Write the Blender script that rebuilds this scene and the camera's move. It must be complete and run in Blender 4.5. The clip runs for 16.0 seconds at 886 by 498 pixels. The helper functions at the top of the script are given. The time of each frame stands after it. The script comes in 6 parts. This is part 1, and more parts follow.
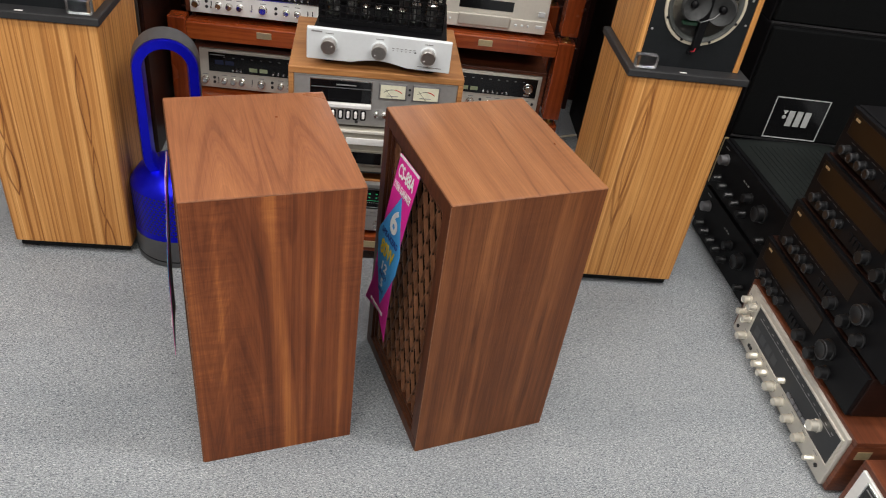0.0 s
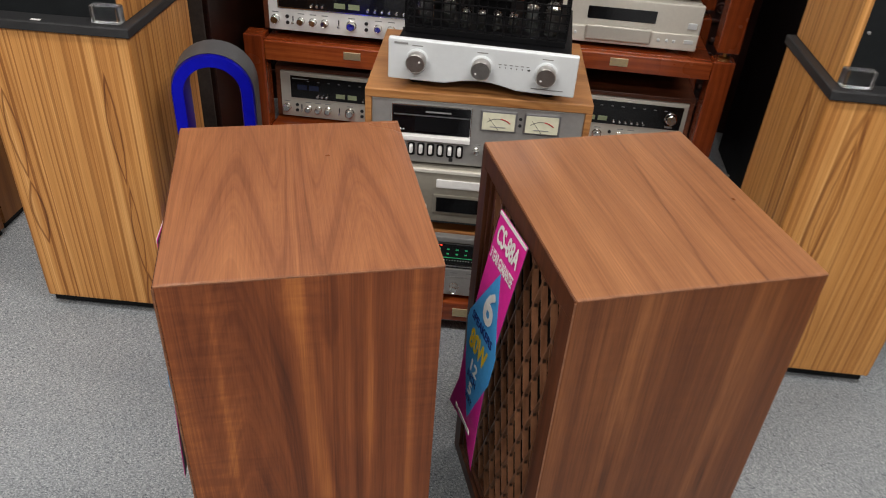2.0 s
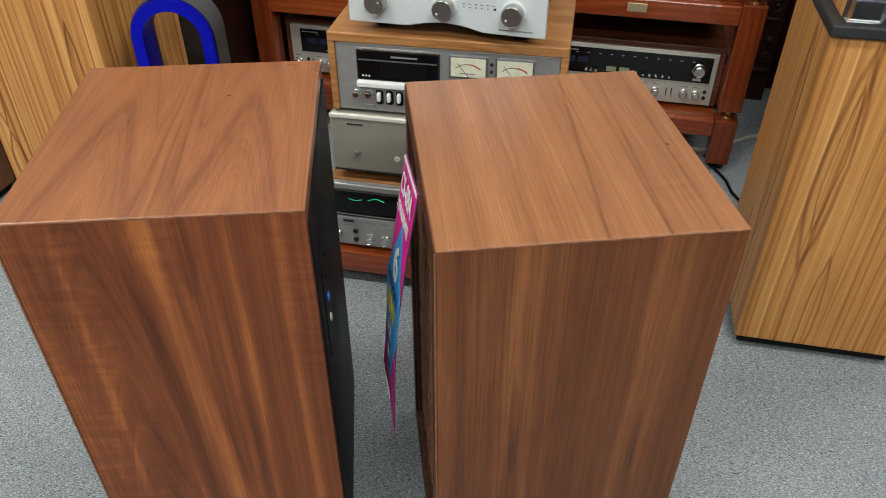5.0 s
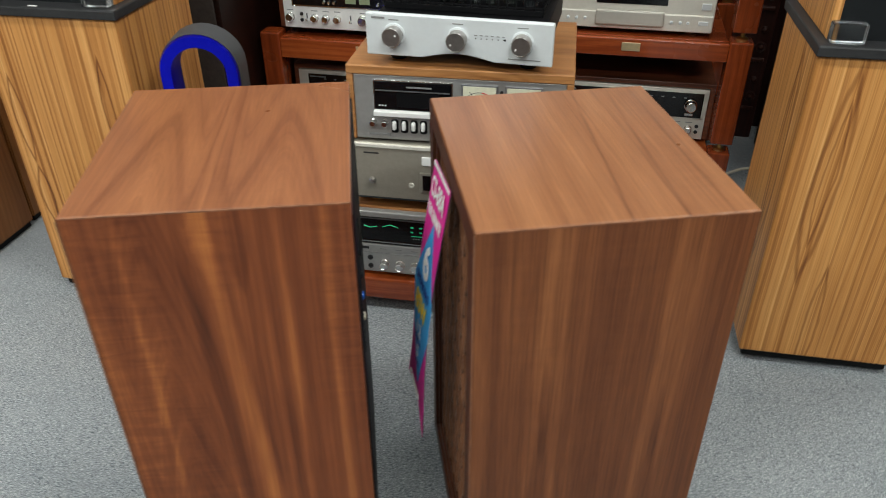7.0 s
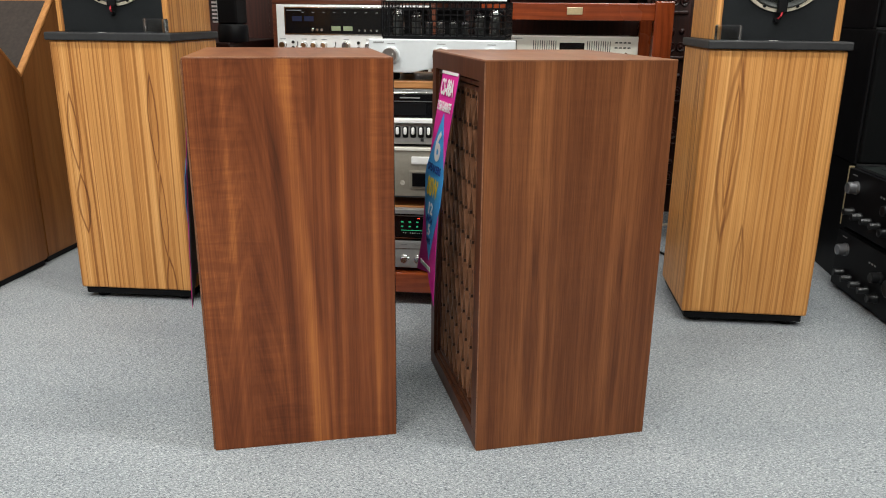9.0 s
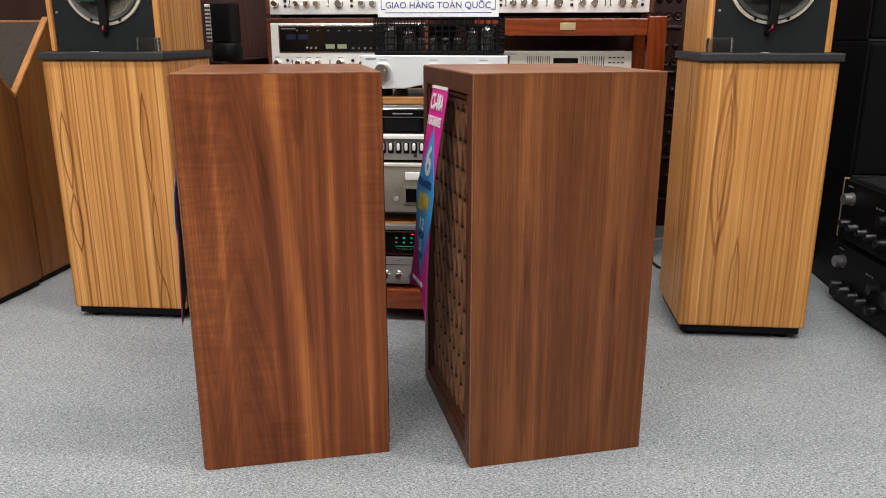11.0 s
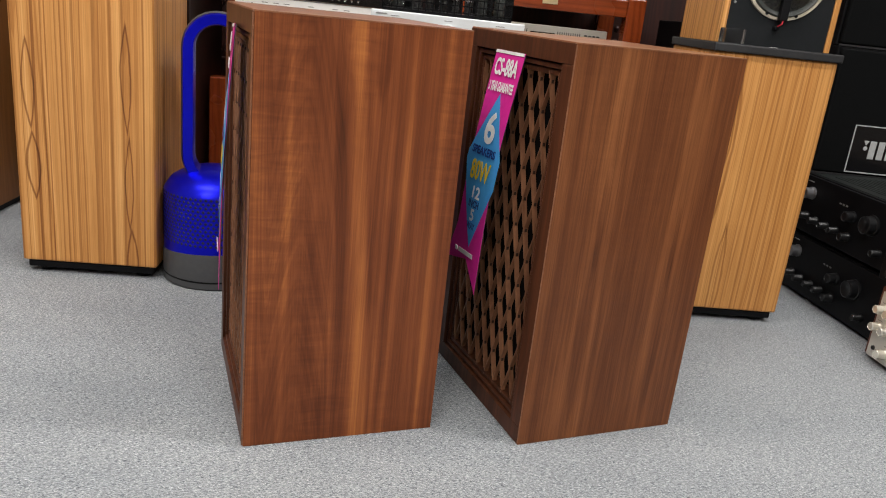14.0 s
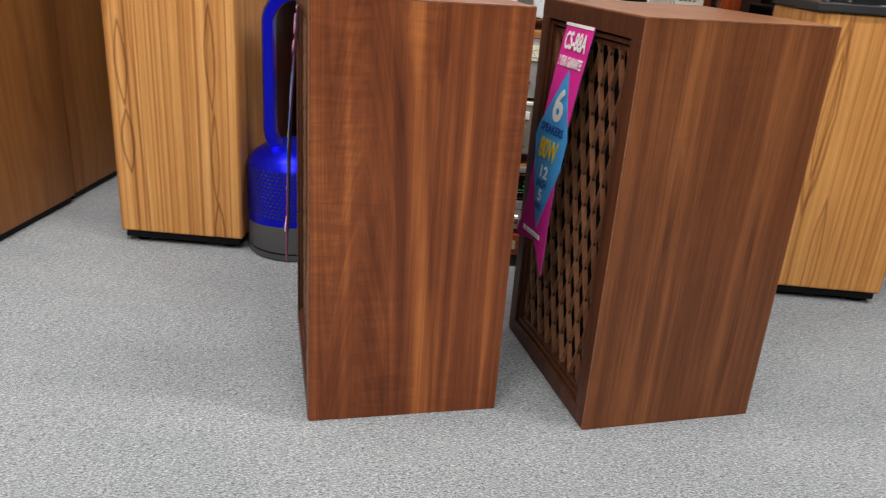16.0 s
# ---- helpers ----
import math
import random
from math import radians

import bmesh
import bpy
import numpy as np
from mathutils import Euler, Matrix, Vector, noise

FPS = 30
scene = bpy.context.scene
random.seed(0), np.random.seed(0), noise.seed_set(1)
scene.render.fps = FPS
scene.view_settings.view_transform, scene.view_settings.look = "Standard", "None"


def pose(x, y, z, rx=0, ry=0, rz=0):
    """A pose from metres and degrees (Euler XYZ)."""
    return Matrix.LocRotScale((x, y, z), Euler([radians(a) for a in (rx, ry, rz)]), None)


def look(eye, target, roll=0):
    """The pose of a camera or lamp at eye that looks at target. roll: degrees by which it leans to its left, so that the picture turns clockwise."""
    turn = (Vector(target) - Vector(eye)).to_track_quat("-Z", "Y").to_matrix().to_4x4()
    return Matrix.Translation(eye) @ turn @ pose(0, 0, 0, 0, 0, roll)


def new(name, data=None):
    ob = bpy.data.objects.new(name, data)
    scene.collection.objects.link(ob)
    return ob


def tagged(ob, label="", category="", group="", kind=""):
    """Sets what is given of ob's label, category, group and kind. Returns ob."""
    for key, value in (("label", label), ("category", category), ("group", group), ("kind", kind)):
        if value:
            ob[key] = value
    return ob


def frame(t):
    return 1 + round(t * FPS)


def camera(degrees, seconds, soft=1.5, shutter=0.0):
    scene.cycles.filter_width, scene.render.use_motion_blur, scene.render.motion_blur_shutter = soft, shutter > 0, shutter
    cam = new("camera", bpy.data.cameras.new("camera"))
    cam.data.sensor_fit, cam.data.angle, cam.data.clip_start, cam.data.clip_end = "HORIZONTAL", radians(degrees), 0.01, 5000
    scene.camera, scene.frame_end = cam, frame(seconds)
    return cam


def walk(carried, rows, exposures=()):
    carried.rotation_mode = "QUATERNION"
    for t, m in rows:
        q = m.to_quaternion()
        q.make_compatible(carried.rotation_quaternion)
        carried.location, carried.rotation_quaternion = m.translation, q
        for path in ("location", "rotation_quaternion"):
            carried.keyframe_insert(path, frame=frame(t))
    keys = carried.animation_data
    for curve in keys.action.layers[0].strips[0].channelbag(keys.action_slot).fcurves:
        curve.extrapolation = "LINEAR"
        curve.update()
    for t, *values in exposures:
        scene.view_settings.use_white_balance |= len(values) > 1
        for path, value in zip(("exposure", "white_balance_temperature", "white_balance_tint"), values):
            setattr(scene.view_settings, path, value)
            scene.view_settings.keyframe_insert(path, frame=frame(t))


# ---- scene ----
cam = camera(60.5, 16.0, soft=1.0, shutter=0.3)
PATH = [
    (0, (0.045, 0.001, 1.377), (0.222, 1.598, 0.186), 8.6),
    (0.5, (0.039, 0.006, 1.35), (0.155, 1.611, 0.163), 6.8),
    (1, (0.047, 0.057, 1.298), (0.125, 1.668, 0.114), 5.6),
    (1.5, (0.086, 0.236, 1.217), (0.049, 1.854, 0.042), 4.5),
    (2, (0.074, 0.432, 1.172), (-0.056, 2.061, 0.018), 4.0),
    (2.5, (0.104, 0.51, 1.142), (-0.097, 2.112, -0.038), 3.4),
    (3, (0.133, 0.518, 1.138), (-0.151, 2.09, -0.065), 2.3),
    (3.5, (0.145, 0.52, 1.141), (-0.196, 2.079, -0.065), 1.3),
    (4, (0.189, 0.528, 1.131), (-0.174, 2.074, -0.084), 0.6),
    (4.5, (0.276, 0.543, 1.107), (-0.094, 2.08, -0.118), -0.3),
    (4.7, (0.302, 0.538, 1.108), (-0.06, 2.076, -0.118), -0.0),
    (6.8, (0.319, 0.486, 1.1), (-0.051, 2.087, -0.039), 0.4),
    (7, (0.277, 0.425, 1.08), (-0.073, 2.061, -0.017), -0.3),
    (7.5, (0.19, 0.259, 1.024), (-0.11, 1.99, 0.068), -1.1),
    (7.8, (0.19, 0.171, 0.891), (-0.091, 1.959, 0.039), -0.8),
    (8, (0.205, 0.091, 0.784), (-0.071, 1.918, 0.018), -0.2),
    (8.5, (0.236, -0.028, 0.729), (-0.011, 1.849, 0.083), 0.4),
    (9, (0.249, -0.077, 0.723), (0.02, 1.822, 0.138), 0.6),
    (9.2, (0.247, -0.079, 0.726), (0.018, 1.821, 0.145), 0.6),
    (11.3, (0.266, -0.061, 0.715), (0.037, 1.852, 0.177), -0.2),
    (11.5, (0.26, -0.05, 0.715), (0.056, 1.864, 0.17), -0.2),
    (12, (0.2, 0.002, 0.722), (0.035, 1.912, 0.152), 0.2),
    (12.5, (0.097, 0.023, 0.756), (0.045, 1.952, 0.232), 1.9),
    (12.7, (0.052, 0.02, 0.762), (0.058, 1.958, 0.264), 3.0),
    (13, (0.005, 0.022, 0.753), (0.068, 1.96, 0.26), 4.6),
    (13.2, (-0.03, 0.008, 0.737), (0.061, 1.944, 0.238), 5.3),
    (13.5, (-0.058, -0.008, 0.706), (0.056, 1.915, 0.168), 5.9),
    (14, (-0.068, -0.032, 0.69), (0.064, 1.87, 0.086), 6.2),
    (14.5, (-0.057, -0.033, 0.692), (0.083, 1.862, 0.067), 6.0),
    (15, (-0.062, -0.03, 0.692), (0.058, 1.862, 0.056), 5.6),
    (15.5, (-0.056, -0.016, 0.692), (0.024, 1.875, 0.044), 5.3),
    (16, (-0.006, -0.004, 0.727), (-0.136, 1.853, -0.004), 4.1),
]
walk(cam, [(t, look(eye, target, roll)) for t, eye, target, roll in PATH], [
    (0.0, -0.22, 6500, 10), (1.0, -0.26, 6500, 10), (2.0, -0.36, 6550, 10), (3.0, -0.26, 6400, 6), (4.5, -0.26, 6200, 1),
    (7.0, -0.28, 6200, 1), (8.0, 0.0, 6300, 4), (8.5, 0.08, 6300, 4), (9.2, 0.02, 6350, 5), (12.0, -0.05, 6500, 10), (16.0, -0.08, 6500, 10)])

# ---- world, lamps, exposure ----
scene.view_settings.exposure = 0.0
world = bpy.data.worlds.new("world")
world.use_nodes = True
world.node_tree.nodes["Background"].inputs["Color"].default_value = (0.8, 0.85, 0.9, 1)
world.node_tree.nodes["Background"].inputs["Strength"].default_value = 0.05
scene.world = world
CEIL = 2.75
LAMPS = [(-1.0, -2.2, 8.0), (1.0, -2.2, 8.0), (-1.0, -0.8, 54.0), (1.0, -0.8, 58.0), (-1.0, 0.9, 28.0), (1.0, 0.9, 36.0), (-1.0, 2.2, 15.0), (1.0, 2.2, 15.0)]


# ---- materials ----
def srgb(r, g, b):
    def lin(c):
        c /= 255
        return c / 12.92 if c <= 0.04045 else ((c + 0.055) / 1.055) ** 2.4
    return (lin(r), lin(g), lin(b), 1)


class Mat:
    """A small builder for node materials."""

    def __init__(self, name):
        self.m = bpy.data.materials.new(name)
        self.m.use_nodes = True
        self.t = self.m.node_tree
        self.b = self.t.nodes["Principled BSDF"]

    def node(self, kind, **values):
        n = self.t.nodes.new(kind)
        for k, v in values.items():
            n.inputs[k.replace("_", " ")].default_value = v
        return n

    def link(self, a, b):
        self.t.links.new(a, b)

    def ramp(self, fac, stops):
        n = self.t.nodes.new("ShaderNodeValToRGB")
        e = n.color_ramp.elements
        while len(e) < len(stops):
            e.new(0.5)
        for el, (p, c) in zip(e, stops):
            el.position, el.color = p, c
        self.link(fac, n.inputs["Fac"])
        return n.outputs["Color"]

    def coords(self, scale=(1, 1, 1), turn=(0, 0, 0), shift=(0, 0, 0)):
        tc = self.t.nodes.new("ShaderNodeTexCoord")
        mp = self.t.nodes.new("ShaderNodeMapping")
        mp.inputs["Scale"].default_value = scale
        mp.inputs["Rotation"].default_value = [radians(a) for a in turn]
        mp.inputs["Location"].default_value = shift
        self.link(tc.outputs["Object"], mp.inputs["Vector"])
        return mp.outputs["Vector"]

    def mix(self, kind, fac, a, b):
        n = self.t.nodes.new("ShaderNodeMix")
        n.data_type, n.blend_type = "RGBA", kind
        for key, v in (("Factor", fac), (6, a), (7, b)):
            if isinstance(v, (int, float)):
                n.inputs[key].default_value = v
            elif isinstance(v, tuple):
                n.inputs[key].default_value = v
            else:
                self.link(v, n.inputs[key])
        return n.outputs[2]

    def noise(self, vec, scale, detail=4.0, rough=0.6, dist=0.0):
        n = self.node("ShaderNodeTexNoise", Scale=scale, Detail=detail, Roughness=rough, Distortion=dist)
        self.link(vec, n.inputs["Vector"])
        return n.outputs["Fac"]

    def bump(self, height, strength, distance=0.001):
        n = self.node("ShaderNodeBump", Strength=strength, Distance=distance)
        self.link(height, n.inputs["Height"])
        self.link(n.outputs["Normal"], self.b.inputs["Normal"])


def plain(name, color, rough=0.5, metal=0.0, grain=0.06, coat=0.0, spec=0.5):
    m = Mat(name)
    v = m.coords()
    n = m.noise(v, 90.0, 3.0)
    big = m.noise(v, 7.0, 2.0)
    c = m.mix("MULTIPLY", 1.0, color, m.ramp(n, [(0.3, (1 - grain * 2, 1 - grain * 2, 1 - grain * 2, 1)), (0.7, (1, 1, 1, 1))]))
    c = m.mix("MULTIPLY", 1.0, c, m.ramp(big, [(0.3, (1 - grain, 1 - grain, 1 - grain, 1)), (0.7, (1, 1, 1, 1))]))
    m.link(c, m.b.inputs["Base Color"])
    rr = m.node("ShaderNodeMapRange")
    m.link(big, rr.inputs["Value"])
    rr.inputs["To Min"].default_value, rr.inputs["To Max"].default_value = rough * 0.85, min(1, rough * 1.15)
    m.link(rr.outputs["Result"], m.b.inputs["Roughness"])
    m.b.inputs["Metallic"].default_value = metal
    m.b.inputs["Coat Weight"].default_value = coat
    m.b.inputs["Specular IOR Level"].default_value = spec
    return m.m


def wood(name, stops, axis="z", bands=9.0, figure=60.0, fine=0.35, lines=0.0, rough=0.38, seed=0.0, coat=0.0, stretch=0.1, pitch=0.016, ringmix=0.10, sharp=0.45, leaf=0.0, wobble=1.6, gloss=0.5):
    """Veneer with the grain along one local axis: broad bands, arched growth rings and fine pores."""
    m = Mat(name)
    turn = {"z": (0, 0, 33), "y": (90, 0, 0), "x": (0, 90, 0)}[axis]
    v = m.coords((1, 1, 1), turn, (seed, seed * 0.7, seed * 1.3))

    def squeezed(amount):
        n = m.t.nodes.new("ShaderNodeVectorMath")
        n.operation = "MULTIPLY"
        n.inputs[1].default_value = (1, 1, amount)
        m.link(v, n.inputs[0])
        return n.outputs["Vector"]

    broad = m.noise(squeezed(stretch * 0.35), bands * 1.5, 4.0, 0.6, 0.25)
    low = m.noise(squeezed(stretch * 2.2), bands * 0.8, 1.5, 0.45, 0.3)
    sep = m.t.nodes.new("ShaderNodeSeparateXYZ")
    m.link(v, sep.inputs[0])
    across = m.t.nodes.new("ShaderNodeMath")
    across.operation = "MULTIPLY"
    across.inputs[1].default_value = 2 * math.pi / pitch
    m.link(sep.outputs["X"], across.inputs[0])
    ring = m.t.nodes.new("ShaderNodeMath")
    ring.operation = "MULTIPLY_ADD"
    ring.inputs[1].default_value = figure
    m.link(low, ring.inputs[0])
    m.link(across.outputs[0], ring.inputs[2])
    phase = ring.outputs[0]
    wob = m.t.nodes.new("ShaderNodeMath")
    wob.operation = "MULTIPLY_ADD"
    wob.inputs[1].default_value = wobble
    m.link(m.noise(squeezed(0.03), 120.0, 2.0), wob.inputs[0])
    m.link(phase, wob.inputs[2])
    sine = m.t.nodes.new("ShaderNodeMath")
    sine.operation = "SINE"
    m.link(wob.outputs[0], sine.inputs[0])
    half = m.t.nodes.new("ShaderNodeMath")
    half.operation = "MULTIPLY_ADD"
    half.inputs[1].default_value = half.inputs[2].default_value = 0.5
    m.link(sine.outputs[0], half.inputs[0])
    rings = half.outputs[0]
    tone = m.mix("MIX", ringmix, broad, rings)
    if leaf:
        # sheets of veneer laid side by side, each of its own tone
        edge = m.node("ShaderNodeMath")
        edge.operation = "MULTIPLY_ADD"
        edge.inputs[1].default_value, edge.inputs[2].default_value = 0.9, seed
        m.link(m.noise(squeezed(0.12), 9.0, 1.0), edge.inputs[0])
        step = m.node("ShaderNodeMath")
        step.operation = "MULTIPLY_ADD"
        step.inputs[1].default_value = 1.0 / leaf
        m.link(sep.outputs["X"], step.inputs[0])
        m.link(edge.outputs[0], step.inputs[2])
        flo = m.node("ShaderNodeMath")
        flo.operation = "FLOOR"
        m.link(step.outputs[0], flo.inputs[0])
        wn = m.node("ShaderNodeTexWhiteNoise")
        wn.noise_dimensions = "1D"
        m.link(flo.outputs[0], wn.inputs["W"])
        shift = m.ramp(wn.outputs["Value"], [(0.0, (0.38, 0.38, 0.38, 1)), (1.0, (0.66, 0.66, 0.66, 1))])
        tone = m.mix("MIX", 0.38, tone, shift)
        # faint cross figure
        curl = m.noise(squeezed(2.2), 16.0, 3.0, 0.6, 0.8)
        tone = m.mix("MIX", 0.08, tone, curl)
        # soft stains
        stain = m.noise(squeezed(0.55), 8.0, 3.0, 0.6, 0.6)
        tone = m.mix("MIX", 0.14, tone, stain)
    c = m.ramp(tone, stops)
    f = m.noise(squeezed(0.025), 300.0, 3.0, 0.7)
    c = m.mix("MULTIPLY", fine, c, m.ramp(f, [(0.36, (0.38, 0.33, 0.30, 1)), (0.62, (1, 1, 1, 1))]))
    if lines:
        keep = m.ramp(m.noise(squeezed(stretch), bands * 2.0, 2.0), [(0.40, (0.12, 0.12, 0.12, 1)), (0.62, (1, 1, 1, 1))])
        thin = m.ramp(rings, [(0.0, (1, 1, 1, 1)), (sharp * 0.3, (0.5, 0.5, 0.5, 1)), (sharp, (0, 0, 0, 1))])
        dim = m.mix("MULTIPLY", 1.0, m.mix("MULTIPLY", 1.0, thin, keep), (lines, lines, lines, 1))
        c = m.mix("MULTIPLY", dim, c, (0.36, 0.25, 0.17, 1))
    m.link(c, m.b.inputs["Base Color"])
    rr = m.node("ShaderNodeMapRange")
    m.link(m.noise(v, 5.0, 3.0), rr.inputs["Value"])
    rr.inputs["To Min"].default_value, rr.inputs["To Max"].default_value = rough * 0.8, rough * 1.25
    m.link(rr.outputs["Result"], m.b.inputs["Roughness"])
    m.b.inputs["Coat Weight"].default_value = coat
    m.b.inputs["Specular IOR Level"].default_value = gloss
    m.bump(f, 0.12, 0.0006)
    return m.m


def veneer(name, stops, axis="z", freq=(26.0, 95.0, 330.0), weights=(0.5, 0.3, 0.2), sway=0.012, sway_scale=(9.0, 1.1), book=None, cathedrals=(), streaks=(), tongues=(), figures=(), rim=0.8, lines=0.0, line_freq=120.0, line_share=0.40, curl=0.0, fibre=0.3, rough=0.36, gloss=0.35, coat=0.0, seed=0.0, wander=0.014):
    """Sliced veneer: growth rings are one-dimensional noise over a bent coordinate across the grain.

    cathedrals: (across, slope, roundness, reach); streaks: (across, slope, width, strength);
    tongues: (across, along, half width, half length, strength); figures: outlined pointed loops."""
    m = Mat(name)
    raw = m.t.nodes.new("ShaderNodeTexCoord")
    xyz = m.t.nodes.new("ShaderNodeSeparateXYZ")
    m.link(raw.outputs["Object"], xyz.inputs[0])

    def op(kind, a, b=None, c=None):
        n = m.t.nodes.new("ShaderNodeMath")
        n.operation = kind
        for k, value in enumerate((a, b, c)):
            if isinstance(value, (int, float)):
                n.inputs[k].default_value = value
            elif value is not None:
                m.link(value, n.inputs[k])
        return n.outputs[0]

    def fall(value, near, far):
        """1 below near, 0 beyond far."""
        n = m.node("ShaderNodeMapRange")
        n.interpolation_type = "SMOOTHSTEP"
        n.inputs["From Min"].default_value, n.inputs["From Max"].default_value = near, far
        n.inputs["To Min"].default_value, n.inputs["To Max"].default_value = 1.0, 0.0
        m.link(value, n.inputs["Value"])
        return n.outputs["Result"]

    if axis == "y":
        across, along = xyz.outputs["X"], xyz.outputs["Y"]
    else:
        across, along = op("MULTIPLY_ADD", xyz.outputs["Y"], 0.83, xyz.outputs["X"]), xyz.outputs["Z"]

    def plane(sa, sl, detail=2.0, rough_by=0.55, distort=0.0, extra=0.0):
        v = m.t.nodes.new("ShaderNodeCombineXYZ")
        m.link(op("MULTIPLY", across, sa), v.inputs["X"])
        m.link(op("MULTIPLY", along, sl), v.inputs["Y"])
        v.inputs["Z"].default_value = seed * 3.1 + extra
        return m.noise(v.outputs[0], 1.0, detail, rough_by, distort)

    def rings(at, by, detail=2.0, extra=0.0):
        n = m.node("ShaderNodeTexNoise", Scale=1.0, Detail=detail, Roughness=0.6)
        n.noise_dimensions = "1D"
        m.link(op("MULTIPLY_ADD", at, by, seed * 7.7 + extra), n.inputs["W"])
        return n.outputs["Fac"]

    bent = op("MULTIPLY_ADD", plane(sway_scale[0], sway_scale[1], 2.0), 2 * sway, op("ADD", across, -sway))
    phase = bent if book is None else op("ABSOLUTE", op("SUBTRACT", bent, book))
    for centre, slope, roundness, reach in cathedrals:
        off = op("SUBTRACT", phase if book is not None else bent, centre)
        arch = op("MULTIPLY_ADD", along, slope, op("SQRT", op("ADD", op("MULTIPLY", off, off), roundness * roundness)))
        share = fall(op("ABSOLUTE", off), reach * 0.55, reach)
        phase = op("ADD", op("MULTIPLY", share, arch), op("MULTIPLY", op("SUBTRACT", 1.0, share), phase))
    tone = op("MULTIPLY_ADD", rings(phase, freq[0]), weights[0], 0.5 * (1 - sum(weights)))
    for k in (1, 2):
        tone = op("MULTIPLY_ADD", rings(phase, freq[k], 2.0, 5.0 * k), weights[k], tone)
    tone = op("MULTIPLY_ADD", plane(13.0, 3.5, 3.0, 0.6, 0.4, 4.0), 0.16, op("ADD", tone, -0.08))
    edge = op("ADD", across, op("MULTIPLY_ADD", plane(10.0, 2.2, 2.0, 0.5, 0.0, 9.0), wander, -wander / 2))
    for centre, slope, width, strength in streaks:
        off = op("SUBTRACT", op("MULTIPLY_ADD", along, -slope, edge), centre)
        bell = op("POWER", 2.718, op("MULTIPLY", op("POWER", op("DIVIDE", op("ABSOLUTE", off), width), 2.0), -1.0))
        tone = op("MULTIPLY_ADD", bell, strength, tone)

    ragged = op("ADD", edge, op("MULTIPLY_ADD", plane(26.0, 11.0, 2.0, 0.6, 0.0, 37.0), 0.008, -0.004))

    def lens(ca, cl, hw, hl):
        a = op("DIVIDE", op("ABSOLUTE", op("SUBTRACT", ragged, ca)), hw)
        return op("ADD", a, op("POWER", op("ABSOLUTE", op("DIVIDE", op("SUBTRACT", along, cl), hl)), 2.0))

    for ca, cl, hw, hl, strength in tongues:
        tone = op("MULTIPLY_ADD", fall(lens(ca, cl, hw, hl), 0.55, 1.15), strength, tone)
    if curl:
        gate = m.ramp(plane(11.0, 1.5, 1.0, 0.5, 0.0, 13.0), [(0.40, (0, 0, 0, 1)), (0.60, (1, 1, 1, 1))])
        cross = op("MULTIPLY", op("ADD", plane(12.0, 85.0, 2.0, 0.6, 0.8, 17.0), -0.5), gate)
        tone = op("MULTIPLY_ADD", cross, curl, tone)
    c = m.ramp(tone, stops)
    for ca, cl, hw, hl in figures:
        d = lens(ca, cl, hw, hl)
        line = m.ramp(op("ABSOLUTE", op("SUBTRACT", d, 1.0)), [(0.0, (rim, rim, rim, 1)), (0.10, (rim * 0.8, rim * 0.8, rim * 0.8, 1)), (0.24, (0, 0, 0, 1))])
        c = m.mix("MULTIPLY", line, c, (0.34, 0.22, 0.14, 1))
    if lines:
        thin = m.ramp(rings(phase, line_freq, 1.0, 21.0), [(line_share - 0.10, (lines, lines, lines, 1)), (line_share - 0.03, (lines * 0.7, lines * 0.7, lines * 0.7, 1)), (line_share + 0.02, (0, 0, 0, 1))])
        c = m.mix("MULTIPLY", thin, c, (0.50, 0.38, 0.28, 1))
    f = plane(420.0, 9.0, 3.0, 0.7, 0.0, 25.0)
    c = m.mix("MULTIPLY", fibre, c, m.ramp(f, [(0.34, (0.45, 0.40, 0.36, 1)), (0.60, (1, 1, 1, 1))]))
    m.link(c, m.b.inputs["Base Color"])
    rr = m.node("ShaderNodeMapRange")
    m.link(plane(5.0, 5.0, 3.0, 0.6, 0.0, 31.0), rr.inputs["Value"])
    rr.inputs["To Min"].default_value, rr.inputs["To Max"].default_value = rough * 0.75, rough * 1.3
    m.link(rr.outputs["Result"], m.b.inputs["Roughness"])
    m.b.inputs["Coat Weight"].default_value = coat
    m.b.inputs["Coat Roughness"].default_value = 0.25
    m.b.inputs["Specular IOR Level"].default_value = gloss
    m.bump(f, 0.12, 0.0006)
    return m.m


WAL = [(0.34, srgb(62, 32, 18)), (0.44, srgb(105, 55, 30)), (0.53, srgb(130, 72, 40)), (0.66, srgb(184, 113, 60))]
# top palettes are paler than the sides: overhead light is mixed into the colour
WAL_TOP_LIT = [(0.36, srgb(100, 60, 39)), (0.46, srgb(130, 80, 52)), (0.55, srgb(148, 95, 61)), (0.66, srgb(177, 123, 83))]
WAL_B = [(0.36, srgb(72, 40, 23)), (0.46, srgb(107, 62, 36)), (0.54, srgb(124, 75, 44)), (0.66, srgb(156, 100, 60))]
WAL_TOP_LIT_B = [(0.36, srgb(104, 65, 42)), (0.46, srgb(134, 87, 56)), (0.55, srgb(150, 101, 66)), (0.66, srgb(179, 128, 85))]
